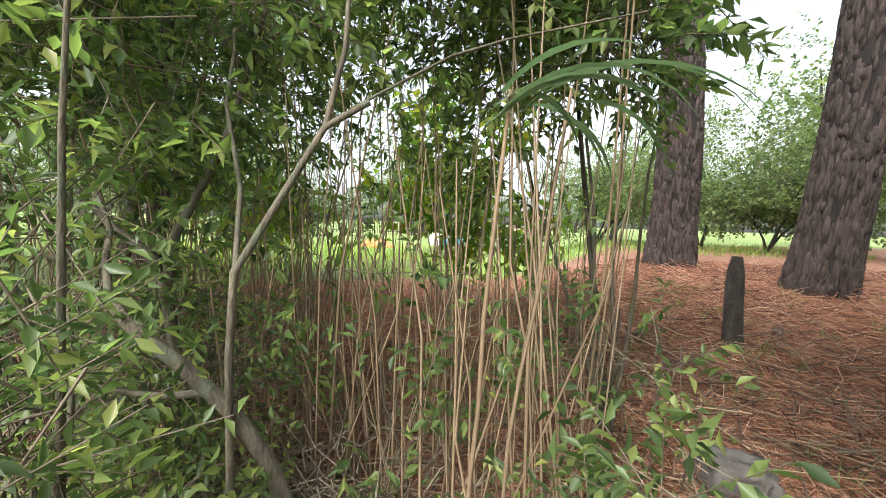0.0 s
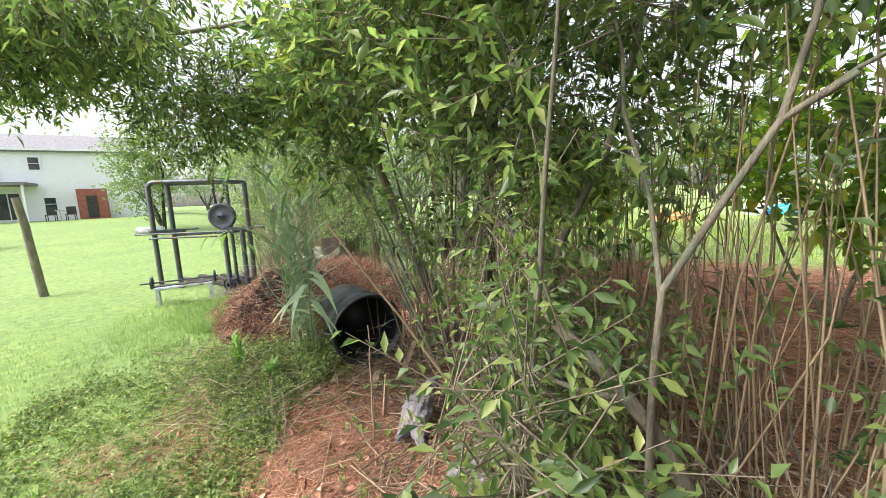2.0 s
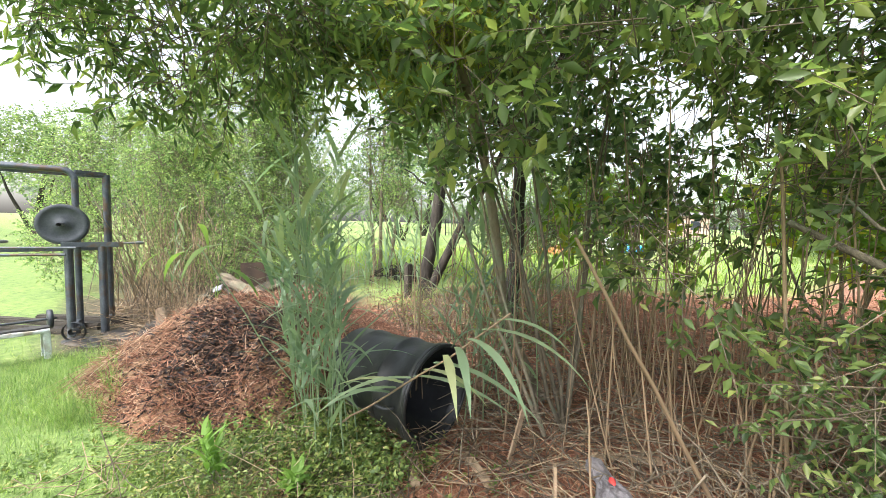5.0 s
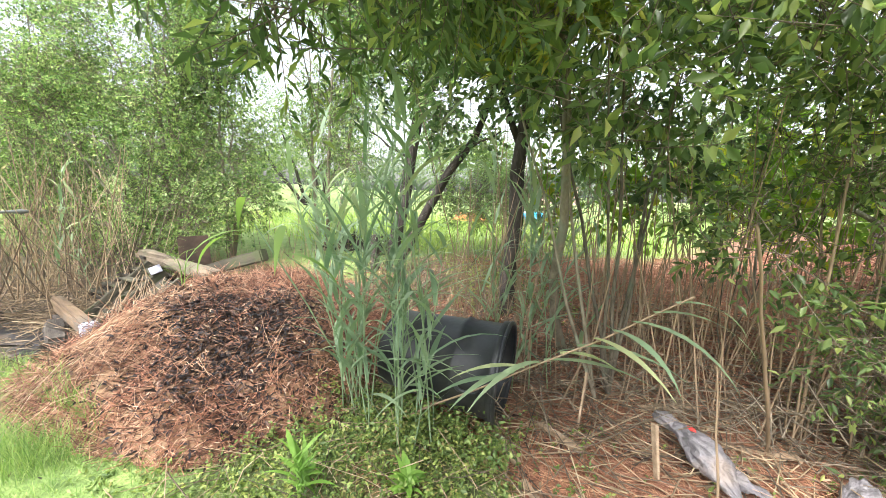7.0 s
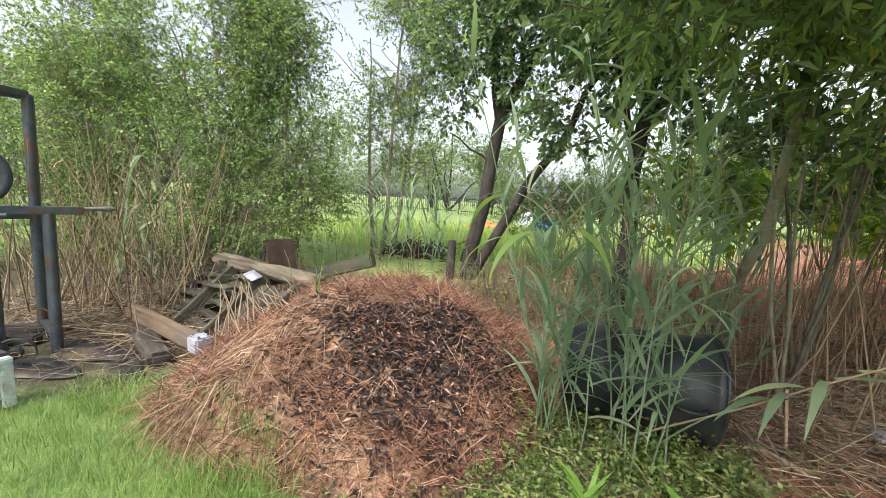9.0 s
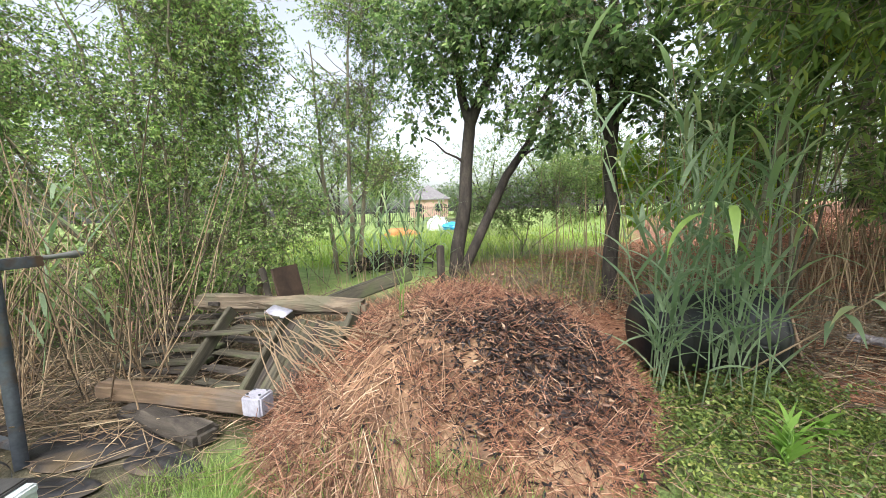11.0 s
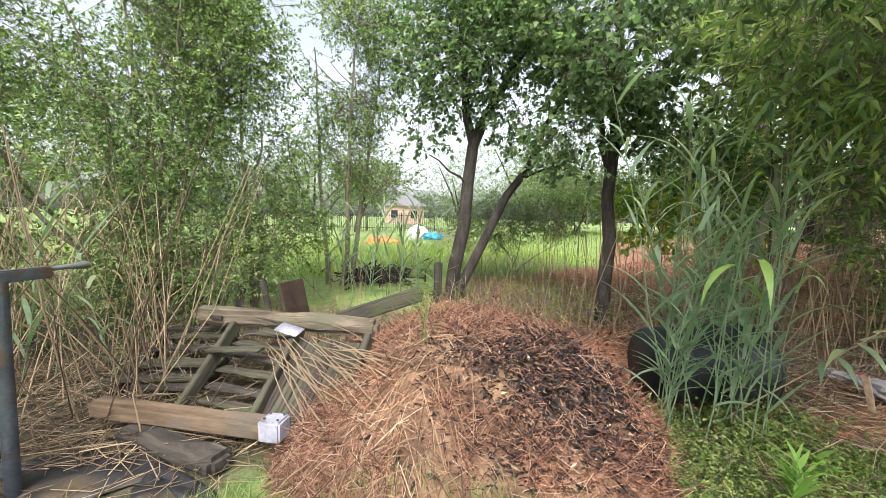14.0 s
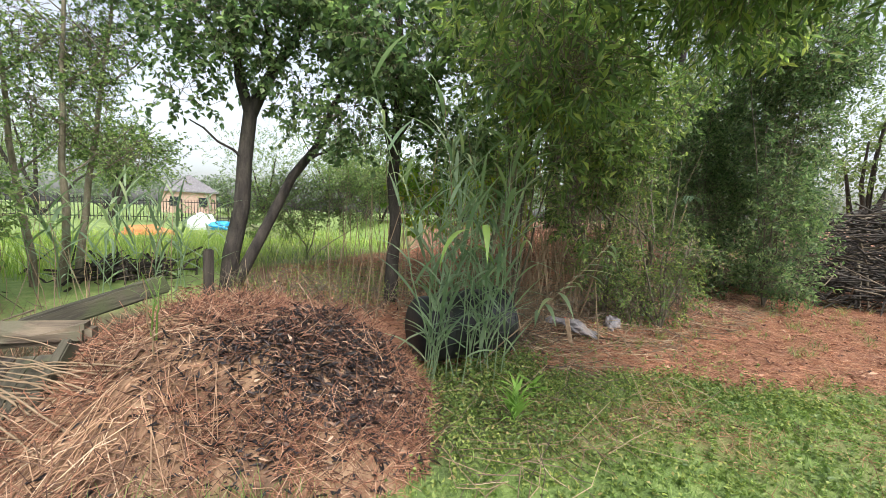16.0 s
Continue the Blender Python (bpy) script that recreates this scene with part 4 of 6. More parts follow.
# ---- pines ----
def pine(x, y, r, lean, height, seed, label):
    """Thick pine: furrowed trunk with bark plates, limbs high up."""
    z = float(ground_z(x, y))
    th = thing("pine_tree", (x, y, z), label, "tree", "tall pines")
    n = 26
    zs = np.linspace(-0.1, height, n)
    rad = r * (1 - 0.72 * zs / height) + 0.16 * r * np.exp(-np.maximum(zs, 0) / 0.25)
    q = np.random.default_rng(seed)
    pts = np.stack([lean[0] * zs + 0.04 * np.sin(zs), lean[1] * zs, zs], 1)
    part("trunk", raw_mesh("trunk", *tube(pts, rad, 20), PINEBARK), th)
    # plates of bark
    m = 3200
    hz = q.uniform(0, 1, m) ** 1.3 * min(height, 7)
    an = q.uniform(0, 2 * np.pi, m)
    rr = np.interp(hz, zs, rad) + 0.006
    cx, cy = lean[0] * hz + 0.04 * np.sin(hz), lean[1] * hz
    out = np.stack([np.cos(an), np.sin(an), np.zeros(m)], 1)
    tan = np.stack([-np.sin(an), np.cos(an), np.zeros(m)], 1)
    c = np.stack([cx, cy, hz], 1) + out * rr[:, None]
    w, h = q.uniform(0.011, 0.028, m), q.uniform(0.1, 0.3, m)
    up = np.array([lean[0], lean[1], 1.0])
    ring = []
    for ca, sa in ((1, 0.25), (0.45, 1), (-0.5, 0.95), (-1, -0.2), (-0.4, -1), (0.55, -0.9)):
        k1, k2 = q.uniform(0.75, 1.2, m), q.uniform(0.75, 1.2, m)
        ring.append(c + tan * (w * ca * k1)[:, None] + up * (h * sa * k2)[:, None] * 0.5 - out * 0.012)
    top = [c + (p - c) * 0.72 + out * q.uniform(0.008, 0.03, (m, 1)) for p in ring]
    allv = np.stack(ring + top, 1).reshape(-1, 3)
    one = np.array([[k, (k + 1) % 6, 6 + (k + 1) % 6, 6 + k] for k in range(6)] + [[6, 7, 8, 9], [6, 9, 10, 11]])
    own = 280 if x < 10 else 0
    order = np.argsort(np.abs(hz - 1.2))
    for i in order[:own]:
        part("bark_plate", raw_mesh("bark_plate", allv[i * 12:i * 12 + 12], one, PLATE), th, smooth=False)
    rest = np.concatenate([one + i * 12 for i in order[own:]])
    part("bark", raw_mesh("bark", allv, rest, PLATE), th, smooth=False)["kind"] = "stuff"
    ps = []
    for k in range(9):
        h0 = q.uniform(4.5, height * 0.95)
        a = q.uniform(0, 2 * np.pi)
        s = np.array([lean[0] * h0, lean[1] * h0, h0])
        e = s + np.array([math.cos(a), math.sin(a), 0.15]) * q.uniform(1.2, 2.6)
        part("limb", raw_mesh("limb", *tube(crooked(s, e, 6, 0.04, k), np.linspace(0.06, 0.02, 6), 6), PINEBARK), th)
        ps.append(e)
    tips = np.repeat(np.array(ps), 90, 0) + q.normal(0, 0.55, (len(ps) * 90, 3))
    tips = np.concatenate([tips, np.array([lean[0] * height, lean[1] * height, height - 1]) + q.normal(0, 1.0, (500, 3))])
    d = unit(q.normal(size=tips.shape))
    v, f = twig_leaves(tips, d, 0.15, 12, 0.2, 0.008, 0.7, 0.1)
    part("needles", raw_mesh("needles", v, f, TREELEAF), th, smooth=False)


pine(7.66, 7.41, 0.27, (-0.01, 0.0), 14, 1, "thick tall pine with furrowed grey-brown plated bark")
pine(8.67, 6.19, 0.24, (0.06, -0.03), 13, 2, "thick leaning pine with furrowed dark plated bark")
pine(14.5, 11.5, 0.3, (-0.02, 0.0), 12, 3, "tall pine standing deep in the wood")
pine(19.0, 8.5, 0.28, (0.03, 0.0), 12, 4, "tall pine standing deep in the wood")

wp = part("wood_stub", raw_mesh("wood_stub", *tube(crooked((7.566, 4.93, 0.5), (7.54, 4.94, 1.23), 7, 0.006, 2), [0.075, 0.068, 0.064, 0.062, 0.062, 0.058, 0.035], 14), DARKBARK))
tagged(wp, "short grey-brown dead trunk stub standing in straw", "stump")


# ---- main fork tree ----
def fork_tree():
    b = np.array([0.69, 4.98, 0.28])
    left = [b, b + (0.05, 0.0, 0.5), (0.86, 5.0, 1.35), (0.9, 5.05, 1.9), (0.97, 5.1, 2.45)]
    right = [b + (0.05, 0, 0.05), (1.05, 5.0, 0.95), (1.45, 5.08, 1.75), (1.75, 5.1, 2.15)]
    stems = [(left, 0.098, 0.078), (right, 0.075, 0.05),
             (crooked((0.97, 5.1, 2.45), (1.75, 5.0, 3.9), 6, 0.03, 1), 0.08, 0.03),
             (crooked((0.97, 5.1, 2.45), (0.75, 5.2, 4.2), 6, 0.03, 2), 0.07, 0.02),
             (crooked((1.2, 5.07, 2.9), (1.25, 5.2, 4.4), 5, 0.03, 3), 0.04, 0.015),
             (crooked((0.9, 5.05, 1.9), (0.35, 4.9, 2.25), 5, 0.02, 4), 0.02, 0.008),
             (crooked((1.75, 5.1, 2.15), (2.3, 5.0, 3.6), 6, 0.03, 5), 0.05, 0.015),
             (crooked((1.6, 5.09, 1.95), (2.2, 4.6, 2.2), 5, 0.03, 6), 0.02, 0.008)]
    blobs = [(0.6, 5.0, 3.5, 0.8, 0.8, 0.75), (1.4, 5.0, 3.7, 0.9, 0.9, 0.9), (2.1, 4.9, 3.1, 0.7, 0.7, 0.7), (1.0, 5.1, 4.6, 1.4, 1.0, 0.9), (1.75, 4.7, 2.3, 0.5, 0.4, 0.35), (0.3, 4.9, 2.6, 0.35, 0.35, 0.3), (1.5, 4.7, 2.75, 0.5, 0.4, 0.35)]
    shrub("forked_tree", tuple(b), stems, blobs, 1650, 8, 0.075, 0.058, TREELEAF, "forked dark-barked tree with broad green leaves", "tree", DARKBARK, gap=0.15)


fork_tree()


def second_tree():
    b = (2.45, 4.2, 0.2)
    stems = [(crooked(b, (2.5, 4.3, 4.2), 9, 0.03, 11), 0.09, 0.045), (crooked((2.47, 4.25, 2.2), (3.2, 4.0, 3.6), 6, 0.03, 12), 0.04, 0.015), (crooked((2.47, 4.25, 2.0), (1.9, 3.9, 3.3), 6, 0.03, 13), 0.04, 0.012)]
    blobs = [(2.5, 4.2, 3.9, 1.3, 1.1, 1.0), (2.2, 3.5, 3.1, 0.8, 0.6, 0.55), (3.2, 3.8, 3.2, 0.9, 0.7, 0.6), (2.4, 4.4, 2.6, 0.6, 0.5, 0.4), (2.95, 3.9, 2.15, 0.6, 0.5, 0.5), (1.9, 4.0, 2.3, 0.5, 0.4, 0.4), (3.5, 3.6, 1.9, 0.6, 0.4, 0.4)]
    shrub("shade_tree", b, stems, blobs, 1450, 8, 0.085, 0.06, TREELEAF, "dark slender tree with hanging green leaves", "tree", DARKBARK, gap=0.18, down=0.3)


second_tree()


# ---- wax myrtle thicket ----
def thicket():
    # leaning multi-stemmed shrub beside the walked line
    base = (5.55, 3.0, 0.0)
    stems = [([(5.62, 2.62, 0.0), (5.53, 2.56, 0.3), (5.44, 2.5, 0.62), (5.36, 2.44, 0.8), (5.24, 2.36, 0.97), (5.1, 2.31, 1.09), (5.0, 2.32, 1.16)], 0.03, 0.018),
             ([(5.36, 2.4, 0.0), (5.37, 2.41, 0.5), (5.38, 2.4, 1.0), (5.39, 2.41, 1.25), (5.495, 2.51, 1.51), (5.578, 2.577, 1.7), (5.69, 2.65, 1.79)], 0.013, 0.01),
             ([(5.578, 2.577, 1.7), (5.69, 2.65, 1.8), (5.93, 2.75, 1.95), (6.1, 2.79, 2.0), (6.5, 2.85, 2.06)], 0.006, 0.003),
             ([(5.578, 2.577, 1.7), (5.62, 2.62, 1.95), (5.6, 2.7, 2.5), (5.55, 2.7, 3.2)], 0.01, 0.006),
             (crooked((5.39, 2.41, 1.22), (4.7, 3.0, 2.6), 6, 0.03, 5), 0.009, 0.005),
             (crooked((5.0, 2.32, 1.16), (4.5, 2.6, 1.6), 6, 0.02, 6), 0.012, 0.005),
             (crooked((5.3, 2.4, 0.88), (4.75, 2.3, 0.85), 5, 0.02, 7), 0.014, 0.005)]
    blobs = [(4.6, 2.75, 2.2, 0.9, 0.7, 0.7), (5.7, 3.1, 2.9, 0.6, 0.4, 0.4), (4.3, 2.55, 1.45, 0.7, 0.45, 0.45), (3.9, 2.5, 2.6, 0.8, 0.75, 0.7), (4.9, 2.45, 1.9, 0.4, 0.25, 0.4), (5.2, 2.6, 2.3, 0.5, 0.35, 0.4), (5.0, 3.2, 3.3, 0.8, 0.6, 0.4), (5.6, 2.9, 2.7, 0.7, 0.5, 0.35), (4.9, 2.3, 2.75, 0.7, 0.5, 0.35), (5.9, 3.3, 2.5, 0.6, 0.4, 0.4)]
    shrub("wax_myrtle", base, stems, blobs, 1500, 10, 0.076, 0.031, MYRTLE, "dense green wax myrtle with a leaning bare stem", "shrub", MYRTLEBARK, gap=0.1)
    # shrubs of the thicket edge, crowns hanging over
    specs = [((3.4, 3.0, 0.1), [(3.2, 2.4, 2.5, 0.85, 0.65, 0.65), (2.6, 2.5, 2.9, 0.7, 0.7, 0.6), (3.6, 2.9, 3.3, 1.0, 0.9, 0.7), (3.1, 2.15, 2.0, 0.5, 0.35, 0.35)], 780),
             ((8.0, 1.85, 0.0), [(7.9, 1.75, 1.5, 0.6, 0.45, 0.8), (8.1, 1.8, 2.7, 0.8, 0.55, 0.8), (8.0, 1.6, 3.9, 1.0, 0.7, 0.7), (7.5, 2.0, 3.7, 0.5, 0.4, 0.5), (6.9, 2.1, 4.1, 0.8, 0.5, 0.4), (8.0, 1.6, 0.6, 0.5, 0.4, 0.4)], 3400),
             ((4.4, 3.9, 0.15), [(4.4, 3.7, 3.2, 1.1, 0.9, 0.9), (4.0, 3.4, 2.3, 0.8, 0.6, 0.5), (4.9, 3.9, 2.3, 0.7, 0.6, 0.6)], 260),
             ((6.6, 3.9, 0.15), [(6.2, 3.8, 2.9, 0.65, 0.6, 0.6), (6.5, 3.4, 2.3, 0.35, 0.4, 0.35), (6.55, 3.4, 0.85, 0.35, 0.3, 0.3), (6.0, 3.7, 3.6, 0.8, 0.7, 0.5), (6.0, 3.6, 1.9, 0.45, 0.35, 0.4), (6.3, 3.5, 2.3, 0.6, 0.4, 0.4)], 1150),
             ((4.7, 5.2, 0.3), [(4.6, 5.2, 2.9, 1.2, 0.8, 0.9), (4.3, 5.0, 1.8, 0.9, 0.5, 0.5), (3.4, 5.0, 2.4, 0.8, 0.6, 0.7)], 230),
             ((8.9, 2.2, 0.0), [(8.8, 2.3, 2.4, 0.8, 0.7, 0.8), (9.4, 2.7, 1.3, 0.8, 0.6, 0.7), (8.7, 2.1, 3.5, 0.9, 0.8, 0.6), (9.6, 3.0, 2.8, 0.8, 0.6, 0.8), (9.2, 1.9, 1.0, 0.7, 0.5, 0.7)], 2400),
             ((10.5, 3.8, 0.2), [(10.5, 3.8, 2.2, 1.0, 0.8, 1.0), (11.3, 3.6, 1.2, 0.8, 0.6, 0.6), (11.0, 4.0, 3.4, 1.0, 0.8, 0.7)], 1300),
             ((5.1, 2.1, 0.0), [(4.75, 2.7, 0.8, 0.4, 0.3, 0.4), (5.0, 2.45, 0.3, 0.4, 0.25, 0.28), (5.25, 2.0, 0.5, 0.3, 0.18, 0.4), (5.3, 1.9, 1.0, 0.24, 0.14, 0.32), (5.0, 2.08, 0.85, 0.25, 0.14, 0.35), (4.75, 2.35, 1.25, 0.3, 0.2, 0.35)], 760),
             ((6.75, 2.85, 0.02), [(6.75, 2.8, 0.3, 0.3, 0.2, 0.22)], 90),
             ((6.95, 2.7, 0.02), [(7.05, 2.6, 0.8, 0.32, 0.14, 0.16), (6.62, 2.7, 0.6, 0.22, 0.18, 0.28), (7.3, 2.75, 0.55, 0.3, 0.15, 0.16)], 120),
             ((5.7, 3.1, 0.02), [(5.6, 3.0, 0.5, 0.5, 0.3, 0.4), (6.0, 3.1, 1.0, 0.4, 0.25, 0.35), (5.3, 3.1, 1.25, 0.4, 0.25, 0.35), (6.1, 3.3, 0.4, 0.3, 0.25, 0.3)], 90),
             ((8.3, 2.9, 0.05), [(8.2, 2.85, 0.55, 0.6, 0.4, 0.55), (8.3, 2.9, 1.6, 0.7, 0.45, 0.7), (8.6, 3.3, 2.6, 0.8, 0.5, 0.8), (8.4, 3.0, 3.7, 0.9, 0.6, 0.6), (7.75, 2.4, 0.5, 0.45, 0.3, 0.45), (9.4, 2.2, 0.45, 0.6, 0.4, 0.45)], 2600)]
    for k, (b, blobs, n) in enumerate(specs):
        tips = [tuple(np.array(q[:3]) + (0, 0, 0.2)) for q in blobs] + [(b[0] + 0.2, b[1], b[2] + 2.2)]
        if n < 500:
            tips = tips[:-1]
        size = {3.4: 0.1, 5.1: 0.055}.get(b[0], 0.076)
        shrub("wax_myrtle", b, limbs(b, tips, 0.015 if n > 500 else 0.006, 8, 0.02, 20 + k), blobs, int(n * 0.72), 10, size, size * 0.4, TREELEAF if b[0] > 7.5 else MYRTLE, "dense green wax myrtle with slender brown stems", "shrub", MYRTLEBARK, gap=0.0, group="thicket shrubs")
    # limb reaching out over the lawn
    shrub("overhanging_shrub", (3.1, 3.4, 0.1), [(crooked((3.1, 3.4, 0.1), (2.7, 2.2, 3.0), 8, 0.04, 61), 0.04, 0.02), (crooked((2.7, 2.2, 3.0), (1.6, -0.2, 2.75), 8, 0.03, 62), 0.02, 0.006)],
          [(2.0, 0.3, 2.65, 0.6, 0.5, 0.28), (2.5, 0.9, 2.75, 0.55, 0.5, 0.3), (1.5, -0.3, 2.6, 0.55, 0.45, 0.26), (2.6, 0.1, 2.55, 0.45, 0.35, 0.22), (2.2, 1.75, 2.5, 0.5, 0.4, 0.45), (1.7, 1.2, 2.6, 0.5, 0.4, 0.4), (2.1, 1.35, 2.2, 0.4, 0.3, 0.32), (2.5, 1.5, 2.4, 0.4, 0.35, 0.3), (2.9, 0.7, 2.65, 0.4, 0.3, 0.2), (3.3, 1.0, 2.75, 0.5, 0.4, 0.25)], 1300, 10, 0.085, 0.022, MYRTLE, "wax myrtle limb hanging out over the lawn", "shrub", BARK, gap=0.05, down=0.5)
    # forked pale stems deep in the thicket
    shrub("forked_shrub", (4.87, 2.72, 0.0), [([(4.87, 2.72, 0.0), (4.84, 2.68, 0.6), (4.79, 2.64, 1.1), (4.73, 2.63, 1.25), (4.6, 2.58, 1.35), (4.35, 2.6, 1.5)], 0.03, 0.012),
                                             ([(4.79, 2.64, 1.12), (4.84, 2.65, 1.34), (4.98, 2.75, 1.7), (5.05, 2.9, 2.3)], 0.022, 0.01)],
          [(4.3, 2.7, 1.7, 0.4, 0.3, 0.3), (5.0, 2.9, 2.4, 0.5, 0.35, 0.3)], 160, 10, 0.076, 0.031, MYRTLE, "forked grey-barked shrub among dry canes", "shrub", MYRTLEBARK, group="thicket shrubs")
    # yellowing twigs at the thicket edge
    shrub("yellowing_shrub", (3.3, 2.9, 0.1), limbs((3.3, 2.9, 0.1), [(2.85, 2.3, 2.6), (2.6, 2.2, 2.45)], 0.014, 8, 0.03, 91), [(2.75, 2.2, 2.45, 0.34, 0.2, 0.26), (3.05, 2.25, 2.75, 0.3, 0.2, 0.22)], 130, 12, 0.1, 0.022, YELLOWLEAF, "slender shrub with yellowing narrow leaves", "shrub", BARK, down=0.3)
    # broad-leaved sapling in the light behind the canes
    shrub("broadleaf_sapling", (5.2, 5.4, 0.35), limbs((5.2, 5.4, 0.35), [(5.0, 5.3, 2.3), (5.6, 5.4, 2.0), (4.5, 5.4, 1.7)], 0.02, 7, 0.03, 77), [(5.1, 5.3, 1.7, 0.6, 0.4, 0.5), (5.6, 5.4, 1.4, 0.5, 0.4, 0.5), (4.4, 5.3, 1.4, 0.6, 0.4, 0.4), (3.2, 4.6, 1.5, 0.6, 0.3, 0.4), (5.3, 5.2, 2.3, 0.6, 0.4, 0.5)], 330, 5, 0.14, 0.085, BRIGHT, "sapling with broad bright yellow-green leaves", "sapling", BARK)


thicket()


# ---- canes and reeds ----
def canes(n, xs, ys, h0, h1, lean, r, seed):
    q = np.random.default_rng(seed)
    x, y = q.uniform(*xs, n), q.uniform(*ys, n)
    clump = wave(x, y, 3.3) + q.normal(0, 0.4, n) > -0.25
    x, y = x[clump], y[clump]
    m = len(x)
    p0 = np.stack([x, y, ground_z(x, y) - 0.02], 1)
    h = q.uniform(h0, h1, m)
    off = np.stack([q.normal(0, lean, m) * h, q.normal(0, lean, m) * h, h], 1)
    p1 = p0 + off
    mid = (p0 + p1) / 2 + q.normal(0, 0.035, (m, 3)) * h[:, None]
    rr = r * q.uniform(0.6, 1.25, m)
    return prisms(p0, p1, rr, rr * 0.45, mid, 5)


stand = thing("cane_stand", (5.7, 3.2, 0.0), "stand of upright tan and grey dry canes", "canes")


def cane_parts(owner, spec):
    org = np.array(owner.matrix_world.translation, np.float32)
    for args in spec:
        vv, ff = canes(*args)
        for i in range(len(vv) // 15):
            part("cane", raw_mesh("cane", vv[i * 15:i * 15 + 15] - org, ff[:10], CANE), owner)


cane_parts(stand, [(150, (4.95, 6.5), (2.8, 3.9), 0.8, 2.6, 0.11, 0.0065, 2), (80, (5.3, 6.6), (3.6, 5.0), 0.6, 1.8, 0.1, 0.006, 3)])
inner = thing("cane_stand", (3.6, 3.5, 0.1), "stand of thin tan dry canes behind a barrel", "canes")
cane_parts(inner, [(230, (2.3, 5.0), (2.75, 4.2), 0.8, 2.4, 0.13, 0.0062, 1), (120, (1.5, 4.5), (3.6, 5.4), 0.6, 1.6, 0.1, 0.006, 8)])
v, f = merge([canes(250, (-3.7, -1.75), (2.5, 3.5), 0.8, 2.0, 0.28, 0.0048, 4), canes(110, (-4.6, -2.2), (2.3, 3.3), 0.5, 1.7, 0.3, 0.006, 5), canes(90, (0.6, 2.8), (3.7, 5.0), 0.15, 0.5, 0.6, 0.004, 66), canes(36, (1.2, 2.6), (3.7, 4.6), 0.3, 0.75, 0.25, 0.005, 6), canes(60, (-1.6, 0.2), (4.0, 5.2), 0.4, 1.2, 0.2, 0.004, 7)])
stuff("dry_reeds", raw_mesh("dry_reeds", v, f, CANE), "pale dry reed stalks leaning behind a timber heap", "reeds")

q = np.random.default_rng(71)
n = 190
dp = np.stack([q.uniform(-3.6, -1.7, n), q.uniform(2.4, 3.5, n), q.uniform(0.3, 1.5, n)], 1)
stuff("dry_reed_leaves", raw_mesh("dry_reed_leaves", *blades(dp, q.uniform(0, 6.28, n), q.uniform(0.2, 0.45, n), 0.009, q.uniform(1.0, 2.2, n), 0.6, 5), HAY), "limp dry reed leaves hanging on dead stalks", "reeds")
for k, (a, b, r) in enumerate((((6.02, 2.66, 0.0), (6.184, 2.35, 1.69), 0.009), ((6.1, 2.8, 0.0), (6.3, 2.55, 1.75), 0.008), ((4.27, 2.75, 0.0), (3.7, 1.95, 1.42), 0.012), ((4.5, 2.95, 0.0), (4.3, 2.6, 1.9), 0.011), ((3.8, 2.1, 0.0), (3.72, 2.15, 0.75), 0.007), ((-1.75, 2.75, 0.1), (-1.05, 2.7, 1.75), 0.007), ((-1.72, 2.85, 0.1), (-1.7, 2.6, 1.6), 0.006), ((-2.1, 2.6, 0.0), (-2.35, 2.5, 1.9), 0.007), ((0.12, 2.2, 0.5), (0.1, 2.0, 1.0), 0.004), ((-1.55, 2.3, 0.05), (-1.6, 2.35, 0.75), 0.006))):
    tagged(pipe("dry_cane", crooked(a, b, 8, 0.008, 40 + k), np.linspace(r, r * 0.5, 8), CANE, sides=7), "single pale tan dry cane standing upright", "cane", "single canes")
# the bent-over green blades on the tall cane
q = np.random.default_rng(5)
n = 12
p = np.tile([6.184, 2.36, 1.66], (n, 1)) + q.normal(0, 0.03, (n, 3))
me_v, me_f = blades(p, q.uniform(-0.6, 1.2, n), q.uniform(0.3, 0.5, n), 0.026, q.uniform(1.3, 2.3, n), 0.8, 8)
arch = thing("arching_reed", (6.184, 2.36, 1.66), "long green reed blades arching over from a cane", "reed")
nv, nf = len(me_v) // n, len(me_f) // n
for k in range(n):
    part("blade", raw_mesh("blade", me_v[k * nv:k * nv + nv] - np.array((6.184, 2.36, 1.66)), me_f[k * nf:k * nf + nf] - k * nv, ARCH), arch, smooth=False)


def reed_clump(name, places, heights, seed, label, leafsize=(0.28, 0.62), mat=None, wide=0.034):
    """Green reeds: stem with alternate long blades."""
    q = np.random.default_rng(seed)
    th = thing(name, places[0], label, "reeds", "green reeds")
    org = np.array(places[0])
    p0 = np.array(places) - org
    n = len(p0)
    h = q.uniform(*heights, n)
    off = np.stack([q.normal(0, 0.15, n) * h, q.normal(-0.04, 0.12, n) * h, h], 1)
    p1 = p0 + off
    per = 11
    for k in range(n):
        stem = tube(p0[k] + (p1 - p0)[k] * np.linspace(0, 1, 6)[:, None] + q.normal(0, 0.008, (6, 3)), np.linspace(0.0055, 0.002, 6), 5)
        t = np.linspace(0.22, 0.98, per) + q.uniform(-0.03, 0.03, per)
        s = p0[k] + (p1 - p0)[k] * t[:, None]
        yaw = np.arange(per) * np.pi + q.uniform(0, 6.28) + q.normal(0, 0.6, per)
        bl = blades(s, yaw, q.uniform(*leafsize, per), wide * q.uniform(0.6, 1.25, per), q.uniform(0.2, 1.7, per), 0.3 + 0.7 * q.uniform(), 6)
        part("reed_stalk", raw_mesh("reed_stalk", *merge([stem, bl]), mat or REED), th, smooth=False)
    return th


